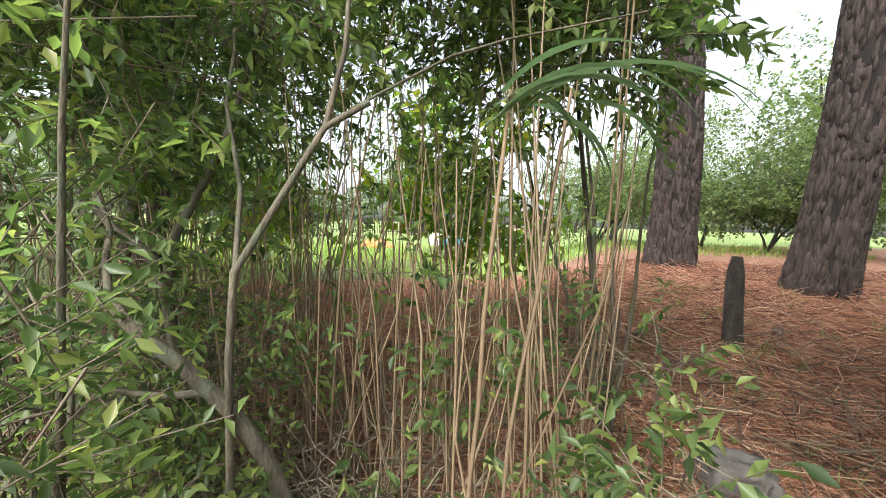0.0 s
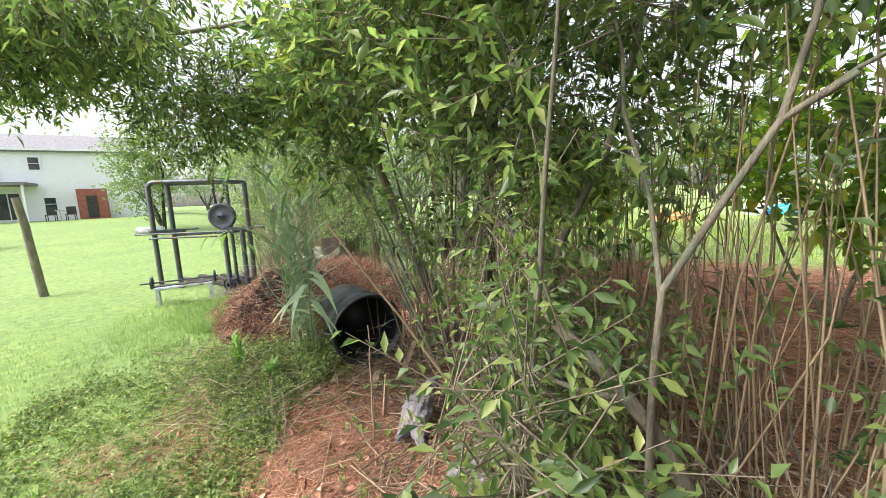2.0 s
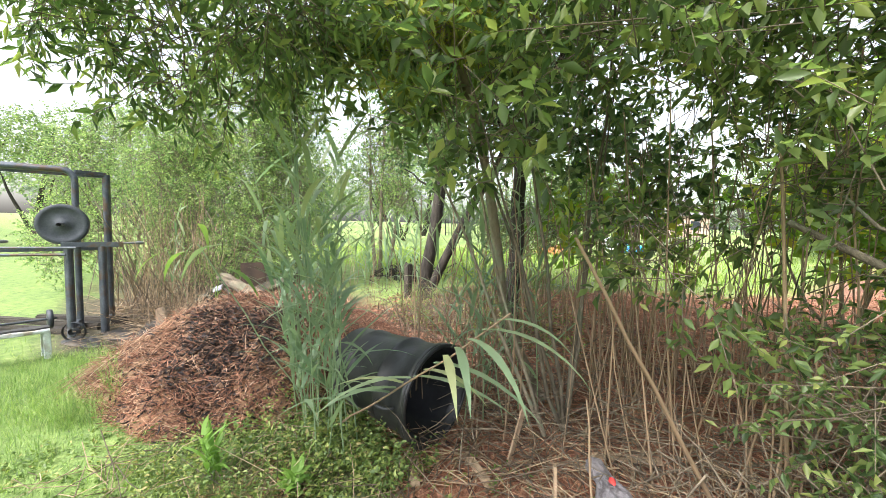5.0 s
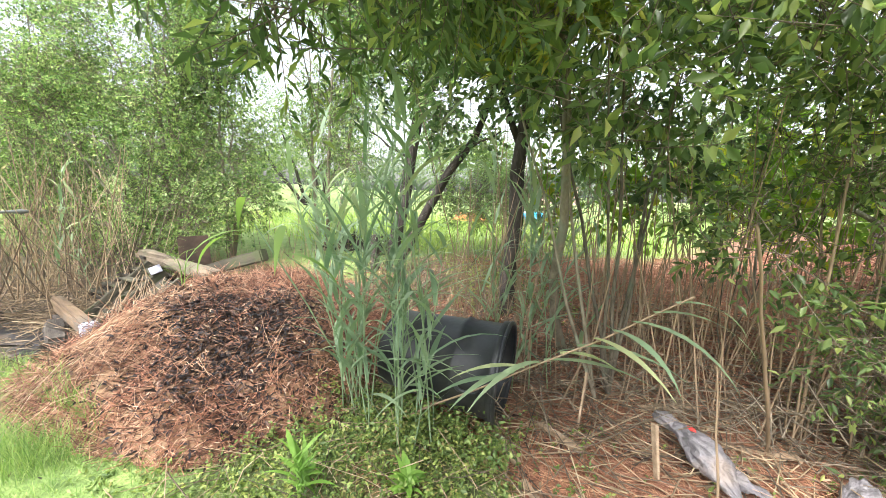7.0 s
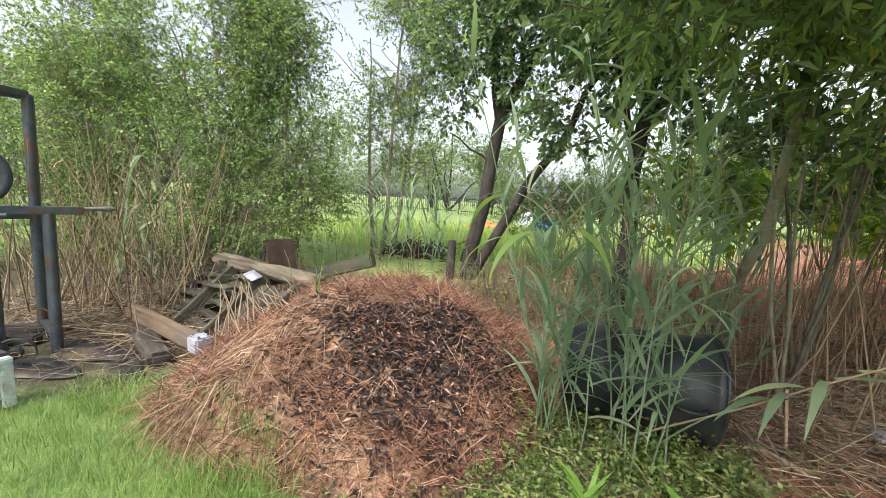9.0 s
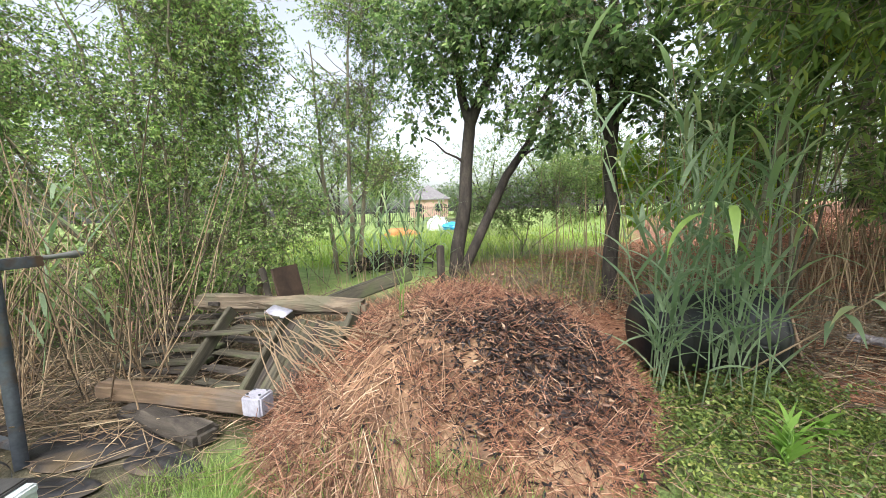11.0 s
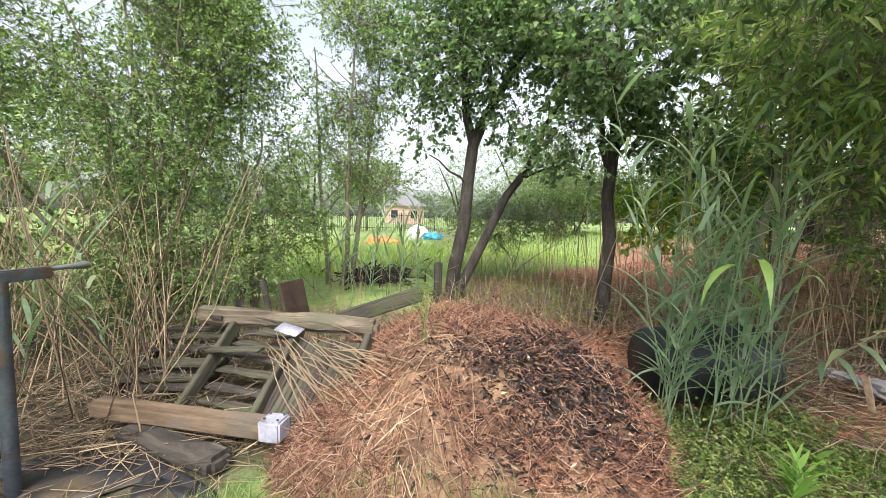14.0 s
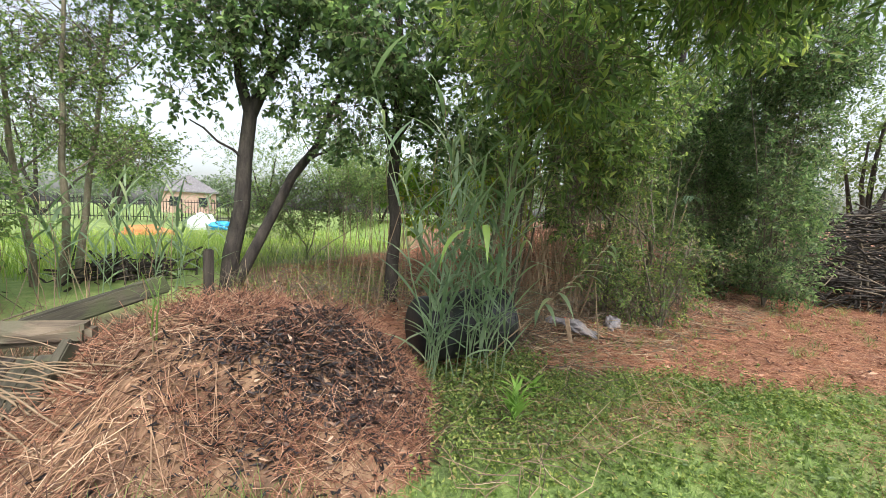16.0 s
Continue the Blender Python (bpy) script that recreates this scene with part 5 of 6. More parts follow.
def ring_places(cx, cy, r, n, seed):
    q = np.random.default_rng(seed)
    out = []
    for _ in range(n):
        a, d = q.uniform(0, 6.28), r * math.sqrt(q.uniform())
        x, y = cx + d * math.cos(a) * 1.2, cy + d * math.sin(a) * 0.7
        out.append((x, y, float(ground_z(x, y)) - 0.02))
    return out


reed_clump("reed_clump", ring_places(2.2, 2.08, 0.2, 13, 1), (1.2, 2.3), 11, "tall blue-green reed clump in front of a barrel")
reed_clump("reed_clump", ring_places(1.8, 2.2, 0.1, 11, 2), (1.2, 2.3), 12, "tall blue-green reed clump beside a compost heap")
reed_clump("reed_clump", ring_places(2.75, 3.1, 0.35, 14, 3), (1.3, 2.2), 13, "tall blue-green reeds growing through dry canes")
reed_clump("reed_clump", ring_places(-0.2, 5.2, 0.6, 16, 4), (0.7, 1.3), 14, "green reeds growing behind a timber heap")
reed_clump("reed_clump", ring_places(-2.5, 3.0, 0.4, 3, 6), (1.0, 1.9), 16, "green reeds among leaning dry canes")
reed_clump("young_reed", [(1.95, 1.5, 0.0), (1.97, 1.53, 0.0), (1.92, 1.48, 0.0)], (0.18, 0.3), 17, "bright green young reed shoot in the weeds", (0.12, 0.22), SPEAR, 0.03)
reed_clump("young_reed", [(2.36, 1.7, 0.0), (2.38, 1.72, 0.0)], (0.06, 0.12), 18, "bright green broad seedling in the weeds", (0.1, 0.14), SPEAR, 0.045)
reed_clump("young_reed", [(0.12, 2.35, float(mound_z(0.12, 2.35)) - 0.02), (0.13, 2.36, float(mound_z(0.13, 2.36)) - 0.02)], (0.3, 0.42), 19, "thin green reed shoot growing out of a compost heap", (0.14, 0.22), GRASS, 0.009)
q = np.random.default_rng(28)
n = 12
sp = np.array([(2.95 + 0.07 * i, 1.98 - 0.016 * i, 0.71 + 0.055 * i) for i in range(8)] + [(2.74 + 0.06 * i, 2.03 - 0.014 * i, 0.55 + 0.047 * i) for i in range(4)])
me = raw_mesh("blade", *blades(sp, np.concatenate([q.uniform(-0.9, 0.3, 8), q.uniform(3.2, 4.3, 4)]), q.uniform(0.35, 0.58, n), 0.046, q.uniform(0.7, 1.3, n), 1.35, 7), REED)
stick_blades = part("blade", me, smooth=False, label="grey-green reed blades")
stick_blades.parent, stick_blades.matrix_parent_inverse = stick, stick.matrix_world.inverted()
stick_blades["kind"] = "stuff"
# blades hanging in front of the reeds
q = np.random.default_rng(8)
s = np.array([(1.62, 1.5, 1.28), (1.55, 1.55, 1.25), (1.75, 1.6, 1.3), (1.5, 1.62, 1.42), (1.68, 1.7, 1.15)])
me_v, me_f = blades(s, np.array([-2.2, -2.9, -1.0, 2.5, 0.2]), 0.34, 0.045, np.array([1.5, 1.6, 1.3, 1.5, 1.2]), 1.5, 8)
bl = thing("drooping_reed", (2.0, 2.2, 0.0), "yellow-green drooping reed blades on a thin stem", "reed")
off = np.array((2.0, 2.2, 0.0))
nv, nf = len(me_v) // 5, len(me_f) // 5
for k in range(5):
    part("blade", raw_mesh("blade", me_v[k * nv:k * nv + nv] - off, me_f[k * nf:k * nf + nf] - k * nv, GRASS), bl, smooth=False)
part("stem", raw_mesh("stem", *tube(np.asarray(crooked((2.0, 2.2, 0.0), (1.6, 1.58, 1.3), 7, 0.01, 9)) - off, 0.004, 5), REED), bl)


# ---- privet and saplings behind the timber ----
def left_growth():
    specs = [((-2.6, 4.4, 0.2), [(-2.6, 4.2, 2.3, 0.8, 0.6, 0.9), (-3.2, 3.9, 3.0, 0.9, 0.6, 0.8), (-2.2, 4.1, 1.35, 0.7, 0.45, 0.5), (-2.9, 4.3, 3.9, 1.1, 0.8, 0.7), (-3.1, 3.7, 1.6, 0.8, 0.5, 0.6), (-3.9, 3.4, 2.3, 0.8, 0.5, 0.8), (-2.2, 4.0, 3.2, 0.7, 0.5, 0.9)], 3300),
             ((-1.7, 4.5, 0.25), [(-1.65, 4.4, 2.0, 0.5, 0.45, 0.7), (-1.8, 4.4, 3.1, 0.5, 0.45, 0.7), (-1.35, 4.4, 1.25, 0.5, 0.35, 0.4)], 1500),
             ((-4.4, 4.2, 0.2), [(-4.4, 4.2, 2.2, 1.0, 0.8, 1.0), (-4.8, 3.9, 3.4, 1.1, 0.9, 0.9), (-4.1, 3.8, 1.2, 0.8, 0.5, 0.5)], 1900),
             ((-3.4, 4.9, 0.3), [(-3.3, 4.7, 2.6, 2.2, 0.9, 1.6), (-2.4, 4.6, 4.2, 1.6, 0.8, 0.8), (-4.9, 4.4, 3.4, 1.6, 0.8, 1.3)], 2600),
             ((-5.4, 3.2, 0.05), [(-5.2, 3.0, 1.2, 1.3, 0.7, 0.9), (-5.6, 2.3, 1.0, 1.0, 0.5, 0.8), (-7.6, 2.6, 1.2, 1.3, 0.6, 1.0), (-6.1, 2.6, 2.3, 1.3, 0.6, 0.8), (-5.6, 3.3, 2.8, 1.2, 0.8, 0.9)], 2300),
             ((-2.0, 4.0, 0.15), [(-1.9, 3.95, 0.95, 0.7, 0.3, 0.4), (-2.9, 3.75, 1.0, 0.7, 0.35, 0.5), (-3.6, 3.5, 0.9, 0.7, 0.35, 0.6), (-2.4, 3.75, 0.5, 0.8, 0.25, 0.35)], 1700),
             ((-6.6, 4.4, 0.2), [(-6.6, 4.4, 1.8, 1.2, 1.0, 1.2), (-6.8, 4.0, 3.2, 1.3, 1.0, 0.9)], 1300),
             ((-9.0, 4.8, 0.2), [(-9.0, 4.8, 2.0, 1.5, 1.2, 1.6)], 900)]
    for k, (b, blobs, n) in enumerate(specs):
        tips = [tuple(np.array(w[:3]) + (0.1, 0, 0.4)) for w in blobs]
        shrub("privet_shrub", b, limbs(b, tips, 0.03, 8, 0.05, 120 + k), blobs, int(n * 0.6), 11, 0.052, 0.028, PRIVET, "tall airy privet shrub with small green leaves", "shrub", BARK, gap=0.12, twig_len=0.3, group="privet shrubs")
    for k, (x, y, h, lean) in enumerate(((-0.85, 5.6, 4.6, 0.06), (-0.72, 5.75, 4.2, 0.1), (-1.05, 5.7, 3.8, -0.05))):
        b = (x, y, 0.33)
        stems = [(crooked(b, (x + lean * h, y, h), 10, 0.02, 140 + k), 0.04, 0.008)] + [(crooked((x + lean * z, y, z), (x + lean * z + s * 0.6, y - 0.1, z + 0.6), 5, 0.02, 150 + k), 0.012, 0.004) for z, s in ((1.6, 1), (2.1, -1), (2.6, 1), (3.0, -1))]
        blobs = [(x + 0.1, y, 2.3, 0.5, 0.4, 0.5), (x + 0.2, y, 3.2, 0.6, 0.45, 0.6), (x + 0.25, y, 4.1, 0.6, 0.5, 0.5), (x + 0.6, y - 0.1, 1.9, 0.4, 0.3, 0.3)]
        shrub("sapling", b, stems, blobs, 420, 10, 0.05, 0.026, PRIVET, "slender sapling with small green leaves", "sapling", BARK, gap=0.1, group="saplings")
    # low bush right of the forked tree
    shrub("low_bush", (1.9, 6.3, 0.4), limbs((1.9, 6.3, 0.4), [(1.5, 6.2, 1.3), (2.3, 6.2, 1.4), (2.9, 6.1, 1.2)], 0.014, 7, 0.05, 170), [(1.7, 6.3, 1.4, 0.6, 0.4, 0.45), (2.6, 6.2, 1.5, 0.6, 0.4, 0.4), (0.9, 6.4, 1.2, 0.4, 0.3, 0.4)], 800, 10, 0.045, 0.02, PRIVET, "low twiggy bush with small yellow-green leaves", "bush", BARK)


left_growth()
tagged(board("fence_stub", (0.5, 4.85, 0.2), (0.5, 4.85, 0.85), 0.1, 0.1, DARKWOOD, bevel=0.015), "dark rotten fence post stub beside a tree", "post")
rh = thing("root_heap", (-0.35, 5.9, 0.35), "tangle of dark roots and dead stalks", "root heap")
q = np.random.default_rng(61)
n = 160
rp = np.stack([q.normal(0, 0.3, n), q.normal(0, 0.2, n), q.uniform(0, 0.28, n)], 1)
rd = unit(q.normal(size=(n, 3)) * (1, 1, 0.5)) * q.uniform(0.1, 0.3, (n, 1))
rm = part("root", raw_mesh("root", *prisms(rp - rd, rp + rd, 0.016, 0.006, rp + q.normal(0, 0.03, (n, 3)), 5), DARKBARK), rh, smooth=False)
rm["kind"] = "stuff"


# ---- low plants and litter ----
def lawn_blades():
    n = 60000
    x, y = scatter(n, -4.0, 5.2, -2.6, 1.9)
    nd, so, me_ = cover(x, y)
    near = np.exp(-np.maximum(0, np.hypot(x - 2.3, y - 0.9) - 2.2) / 1.6)
    ok = (rng.uniform(size=n) < (1 - nd) * (1 - so) * near) & (mound_z(x, y) < ground_z(x, y) + 0.02)
    x, y = x[ok], y[ok]
    m = len(x)
    p = np.stack([x, y, ground_z(x, y) - 0.005], 1)
    return blades(p, rng.uniform(0, 6.28, m), rng.uniform(0.03, 0.085, m), 0.004, rng.uniform(0.2, 1.4, m), 0.25, 2)


stuff("lawn_grass", raw_mesh("lawn_grass", *lawn_blades(), GRASS), "short bright green lawn grass", "grass")


def tall_grass(n, cx, cy, rx, ry, h0, h1, w=0.0035):
    a, d = rng.uniform(0, 6.28, n), np.sqrt(rng.uniform(size=n))
    x, y = cx + d * np.cos(a) * rx, cy + d * np.sin(a) * ry
    z = np.maximum(ground_z(x, y), np.where((np.abs(x - MX) < 1.4) & (np.abs(y - MY) < 1.2), mound_z(x, y), -1))
    p = np.stack([x, y, z - 0.01], 1)
    return blades(p, rng.uniform(0, 6.28, n), rng.uniform(h0, h1, n), w, rng.uniform(0.3, 1.7, n), 0.15, 4)


v, f = merge([tall_grass(2200, -0.35, 1.22, 0.95, 0.4, 0.08, 0.2), tall_grass(700, 0.42, 1.3, 0.3, 0.2, 0.08, 0.24), tall_grass(700, -0.85, 1.65, 0.35, 0.2, 0.08, 0.2), tall_grass(2600, -0.3, 0.8, 1.4, 0.6, 0.05, 0.14)])
stuff("tall_grass", raw_mesh("tall_grass", v, f, GRASS), "fine tall green grass at the foot of the heap", "grass")
v, f = merge([tall_grass(12000, -1.5, 9.5, 7.0, 3.2, 0.08, 0.26, 0.012), tall_grass(6000, 4.0, 13.0, 9.0, 3.5, 0.1, 0.28, 0.016), tall_grass(700, -0.5, 6.4, 1.6, 0.5, 0.3, 0.9, 0.008)])
vd, fd = merge([tall_grass(150, 1.7, 4.5, 1.3, 0.75, 0.1, 0.4, 0.006), tall_grass(110, 0.2, 4.3, 0.8, 0.5, 0.1, 0.3, 0.005), tall_grass(500, -1.2, 3.9, 1.0, 0.4, 0.2, 0.6, 0.006)])
stuff("dry_grass", raw_mesh("dry_grass", vd, fd, HAY), "limp dry grass under the trees", "grass")
vd, fd = merge([tall_grass(420, 1.7, 4.6, 1.2, 0.7, 0.2, 0.6, 0.007), tall_grass(350, 1.2, 6.2, 1.6, 0.5, 0.3, 0.8, 0.008)])
stuff("wispy_grass", raw_mesh("wispy_grass", vd, fd, WEED), "wispy green grass growing through dead twigs", "grass")
stuff("meadow_grass", raw_mesh("meadow_grass", v, f, MEADOW), "tall yellow-green meadow grass beyond the trees", "grass")


def weeds(n, xs, ys, h, keep, leaf=0.035):
    """Low leafy ground cover."""
    x, y = scatter(n, *xs, *ys)
    ok = keep(x, y)
    x, y = x[ok], y[ok]
    m = len(x)
    p = np.stack([x, y, np.maximum(ground_z(x, y), np.where((np.abs(x - MX) < 1.4) & (np.abs(y - MY) < 1.1), mound_z(x, y), -1))], 1)
    d = unit(np.stack([rng.normal(0, 0.4, m), rng.normal(0, 0.4, m), np.ones(m)], 1))
    ln = h * rng.uniform(0.4, 1.3, m)
    return twig_leaves(p, d, ln, 7, leaf, leaf * 0.55, 1.1, 0.2)


def weed_zone(x, y):
    nd, so, me_ = cover(x, y)
    return (rng.uniform(size=len(x)) < (1 - nd * 0.93) * (0.3 + 0.7 * smoothstep(-0.25, 0.4, wave(x, y, 3.3) + 0.6 * wave(x, y, 8.1) + 0.5 * (y - 1.0)))) & (mound_z(x, y) < ground_z(x, y) + 0.08) & (rng.uniform(size=len(x)) < smoothstep(0.7, 2.2, x) * 0.8 + 0.1)


stuff("ground_weeds", raw_mesh("ground_weeds", *merge([weeds(11500, (0.8, 4.8), (0.0, 2.6), 0.07, weed_zone, 0.028), weeds(260, (1.6, 2.6), (1.7, 2.3), 0.17, lambda x, y: mound_z(x, y) < 0.25, 0.034), weeds(230, (2.1, 2.85), (1.98, 2.28), 0.2, lambda x, y: y < 2.3, 0.034), weeds(220, (1.4, 2.4), (1.2, 1.8), 0.12, lambda x, y: mound_z(x, y) < 0.1, 0.028)]), WEED), "low green leafy weeds along the thicket edge", "weeds")
stuff("undergrowth", raw_mesh("undergrowth", *weeds(300, (0.9, 3.2), (3.95, 5.4), 0.28, lambda x, y: wave(x, y, 3.7) > -0.2, 0.04), WEED), "low leafy undergrowth beneath the trees", "undergrowth")


def wood_tufts():
    n = 240
    x, y = scatter(n, 4.6, 9.5, 0.4, 6.0)
    ok = cover(x, y)[0] > 0.5
    x, y = np.repeat(x[ok], 14), np.repeat(y[ok], 14)
    x, y = x + rng.normal(0, 0.03, len(x)), y + rng.normal(0, 0.03, len(x))
    p = np.stack([x, y, ground_z(x, y)], 1)
    return blades(p, rng.uniform(0, 6.28, len(x)), rng.uniform(0.05, 0.2, len(x)), 0.006, rng.uniform(0.4, 1.6, len(x)), 0.3, 3)


stuff("grass_tufts", raw_mesh("grass_tufts", *wood_tufts(), WEED), "small green grass tufts in pine straw", "grass")
stuff("lawn_weeds", raw_mesh("lawn_weeds", *weeds(3600, (-0.5, 5.2), (-1.8, 1.3), 0.03, lambda x, y: (cover(x, y)[0] < 0.5) & (wave(x, y, 1.9) + rng.normal(0, 0.4, len(x)) > -0.1) & (rng.uniform(size=len(x)) < np.exp(-np.maximum(0, np.hypot(x - 3.4, y - 0.9) - 0.8) / 0.8)), 0.024), GRASS), "small clover-like weeds in the lawn", "weeds")


def needle_litter():
    n = 90000
    x, y = scatter(n, 1.5, 11, -1.0, 8.5)
    nd, so, me_ = cover(x, y)
    ok = rng.uniform(size=n) < nd * np.exp(-np.maximum(0, np.hypot(x - 6.0, y - 3.0) - 3.5) / 3.0)
    x, y = x[ok], y[ok]
    return straw(len(x), x, y, ground_z(x, y), 0.08, 0.22, 0.0017, 0.22)


def thick_straw():
    x, y = scatter(26000, 6.2, 11, 1.8, 8.0)
    ok = rng.uniform(size=len(x)) < cover(x, y)[0] * np.exp(-np.maximum(0, np.hypot(x - 7.4, y - 3.6) - 1.5) / 2.2)
    return straw(0, x[ok], y[ok], ground_z(x[ok], y[ok]) + 0.008, 0.12, 0.34, 0.0026, 0.25)


stuff("loose_straw", raw_mesh("loose_straw", *thick_straw(), STRAW), "loose long pine straw and stalks on the wood floor", "pine straw")
stuff("pine_straw", raw_mesh("pine_straw", *needle_litter(), NEEDLE), "reddish brown pine straw covering the ground", "pine straw")
x, y = (np.concatenate(q) for q in zip(scatter(1500, 2.3, 8.5, 1.6, 5.0), scatter(350, 2.6, 5.4, 2.3, 3.2)))
ok = cover(x, y)[0] > 0.6
v, f = straw(0, x[ok], y[ok], ground_z(x[ok], y[ok]) + 0.015, 0.2, 0.7, 0.0045, 0.2)
x, y = scatter(900, -3.4, -0.3, 2.2, 3.4)
v2, f2 = straw(0, x, y, ground_z(x, y) + 0.02, 0.2, 0.7, 0.004, 0.25)
x, y = scatter(260, 1.2, 3.4, 0.9, 2.3)
v2, f2 = merge([(v2, f2), straw(0, x, y, ground_z(x, y) + 0.05, 0.1, 0.5, 0.0028, 0.3)])
x, y = scatter(110, -2.3, -0.8, 1.55, 2.4)
v2, f2 = merge([(v2, f2), straw(0, x, y, ground_z(x, y) + 0.035, 0.1, 0.45, 0.003, 0.12)])
v, f = merge([(v, f), (v2, f2)])
stuff("fallen_stalks", raw_mesh("fallen_stalks", v, f, CANE), "fallen dry stalks lying over the litter", "stalks")
x, y = (np.concatenate(q) for q in zip(scatter(2600, 1.8, 8.5, 0.2, 5.0), scatter(1800, 0.2, 2.8, 3.6, 5.2)))
ok = (cover(x, y)[0] > 0.4) | (y > 3.6)
c = np.stack([x[ok], y[ok], ground_z(x[ok], y[ok]) + 0.015], 1)
d = unit(rng.normal(size=c.shape) * (1, 1, 0.25))
stuff("dead_leaves", raw_mesh("dead_leaves", *leaves(c, d, rng.uniform(0.03, 0.09, len(c)), rng.uniform(0.015, 0.035, len(c)), 0.1), STRAW), "scattered dry brown leaves on straw", "leaves")


def dead_twigs(n, cx, cy, rx, ry, h, seed):
    q = np.random.default_rng(seed)
    x, y = cx + q.normal(0, rx, n), cy + q.normal(0, ry, n)
    p = np.stack([x, y, ground_z(x, y) + q.uniform(0, 1, n) ** 2 * h], 1)
    yaw = q.uniform(0, 6.28, n)
    d = np.stack([np.cos(yaw), np.sin(yaw), q.normal(0.1, 0.5, n)], 1) * q.uniform(0.08, 0.35, n)[:, None]
    d[:, 2] = np.maximum(d[:, 2], -p[:, 2] * 0.2)
    return prisms(p, p + d, 0.004 * q.uniform(0.5, 1.6, n), 0.0015, p + d / 2 + q.normal(0, 0.025, (n, 3)), 4)


v, f = merge([dead_twigs(650, 5.4, 2.75, 0.4, 0.22, 0.45, 1), dead_twigs(420, 4.3, 2.9, 0.6, 0.25, 0.4, 2), dead_twigs(800, 1.6, 4.3, 0.8, 0.4, 0.3, 3), dead_twigs(350, 3.2, 3.3, 0.6, 0.4, 0.4, 4), dead_twigs(400, -1.9, 3.3, 0.7, 0.4, 0.6, 5), dead_twigs(250, 7.6, 4.2, 0.7, 0.6, 0.15, 6)])
stuff("dead_twigs", raw_mesh("dead_twigs", v, f, TWIG), "tangle of thin dead brown twigs on the ground", "twigs")


# ---- brush pile deep on the wood side ----
def brush():
    th = thing("brush_pile", (11.9, 1.3, 0.05), "long heap of grey-brown cut branches", "brush pile")
    q = np.random.default_rng(31)
    n = 900
    p = np.stack([q.uniform(-2.6, 3.5, n), q.normal(0, 0.8, n), np.zeros(n)], 1)
    top = 1.75 * np.exp(-(p[:, 1] / 1.1) ** 2) * smoothstep(-3.2, 0.6, p[:, 0]) + 0.15
    p[:, 2] = q.uniform(0, 1, n) * top
    yaw = q.uniform(0, 6.28, n)
    d = np.stack([np.cos(yaw), np.sin(yaw), q.normal(0, 0.3, n)], 1) * q.uniform(0.3, 0.9, n)[:, None]
    vv, ff = prisms(p - d, p + d, 0.02, 0.008, p + q.normal(0, 0.06, (n, 3)), 5)
    for i in range(250):
        part("branch", raw_mesh("branch", vv[i * 15:i * 15 + 15], ff[:10], TWIG), th)
    part("brushwood", raw_mesh("brushwood", vv[250 * 15:], ff[2500:] - 250 * 15, DARKBARK), th, smooth=False)["kind"] = "stuff"


brush()


# ---- far field: fence, covered pool, houses, tree belts ----
def metal_fence():
    th = thing("picket_fence", (-4, 27, 0.42), "black metal picket fence across the far meadow", "fence")
    for k in range(9):
        board("post", (-14 + 2.4 * k, 27, 0.4), (-14 + 2.4 * k, 27, 1.75), 0.07, 0.07, FENCEBLACK, th, bevel=0, jitter=0)
    for z in (0.65, 1.55):
        board("rail", (-14, 27, z), (5.2, 27, z), 0.04, 0.04, FENCEBLACK, th, bevel=0, jitter=0)
    n = 130
    xs = np.linspace(-14, 5.2, n)
    p0 = np.stack([xs, np.full(n, 27.0), np.full(n, 0.45)], 1) - (-4, 27, 0.42)
    me = raw_mesh("picket", *prisms(np.zeros((1, 3)), np.array([[0, 0, 1.25]]), 0.016, 0.016, sides=4), FENCEBLACK)
    for k in range(n):
        part("picket", me, th, smooth=False).matrix_basis = Matrix.Translation(p0[k])


metal_fence()
pool = thing("inflatable_pool", (1.3, 17.4, 0.42), "white and blue inflatable heaped in the meadow", "inflatable")
a = part("white_dome", blob_mesh("white_dome", (0.5, 0.4, 0.42), WHITEVINYL, 21, 0.18, 4), pool, "white vinyl dome")
a.matrix_basis = pose(-0.3, 0, 0.22)
a = part("blue_skirt", blob_mesh("blue_skirt", (0.55, 0.4, 0.2), BLUEVINYL, 22, 0.3, 4), pool, "bright blue vinyl skirt")
a.matrix_basis = pose(0.32, -0.12, 0.15)
dirt = part("soil_heap", blob_mesh("soil_heap", (0.7, 0.5, 0.3), ORANGE, 23, 0.3, 3))
dirt.matrix_world = pose(-0.6, 14.5, 0.4)
tagged(dirt, "small heap of orange soil in the meadow", "soil heap")


def wall_block(parent, name, x0, x1, y0, y1, z0, z1, mat):
    me = box_mesh(name, (x1 - x0, y1 - y0, z1 - z0), mat, 0, 0)
    ob = part(name, me, parent, smooth=False)
    ob.matrix_world = parent.matrix_world @ pose((x0 + x1) / 2, (y0 + y1) / 2, (z0 + z1) / 2)
    return ob


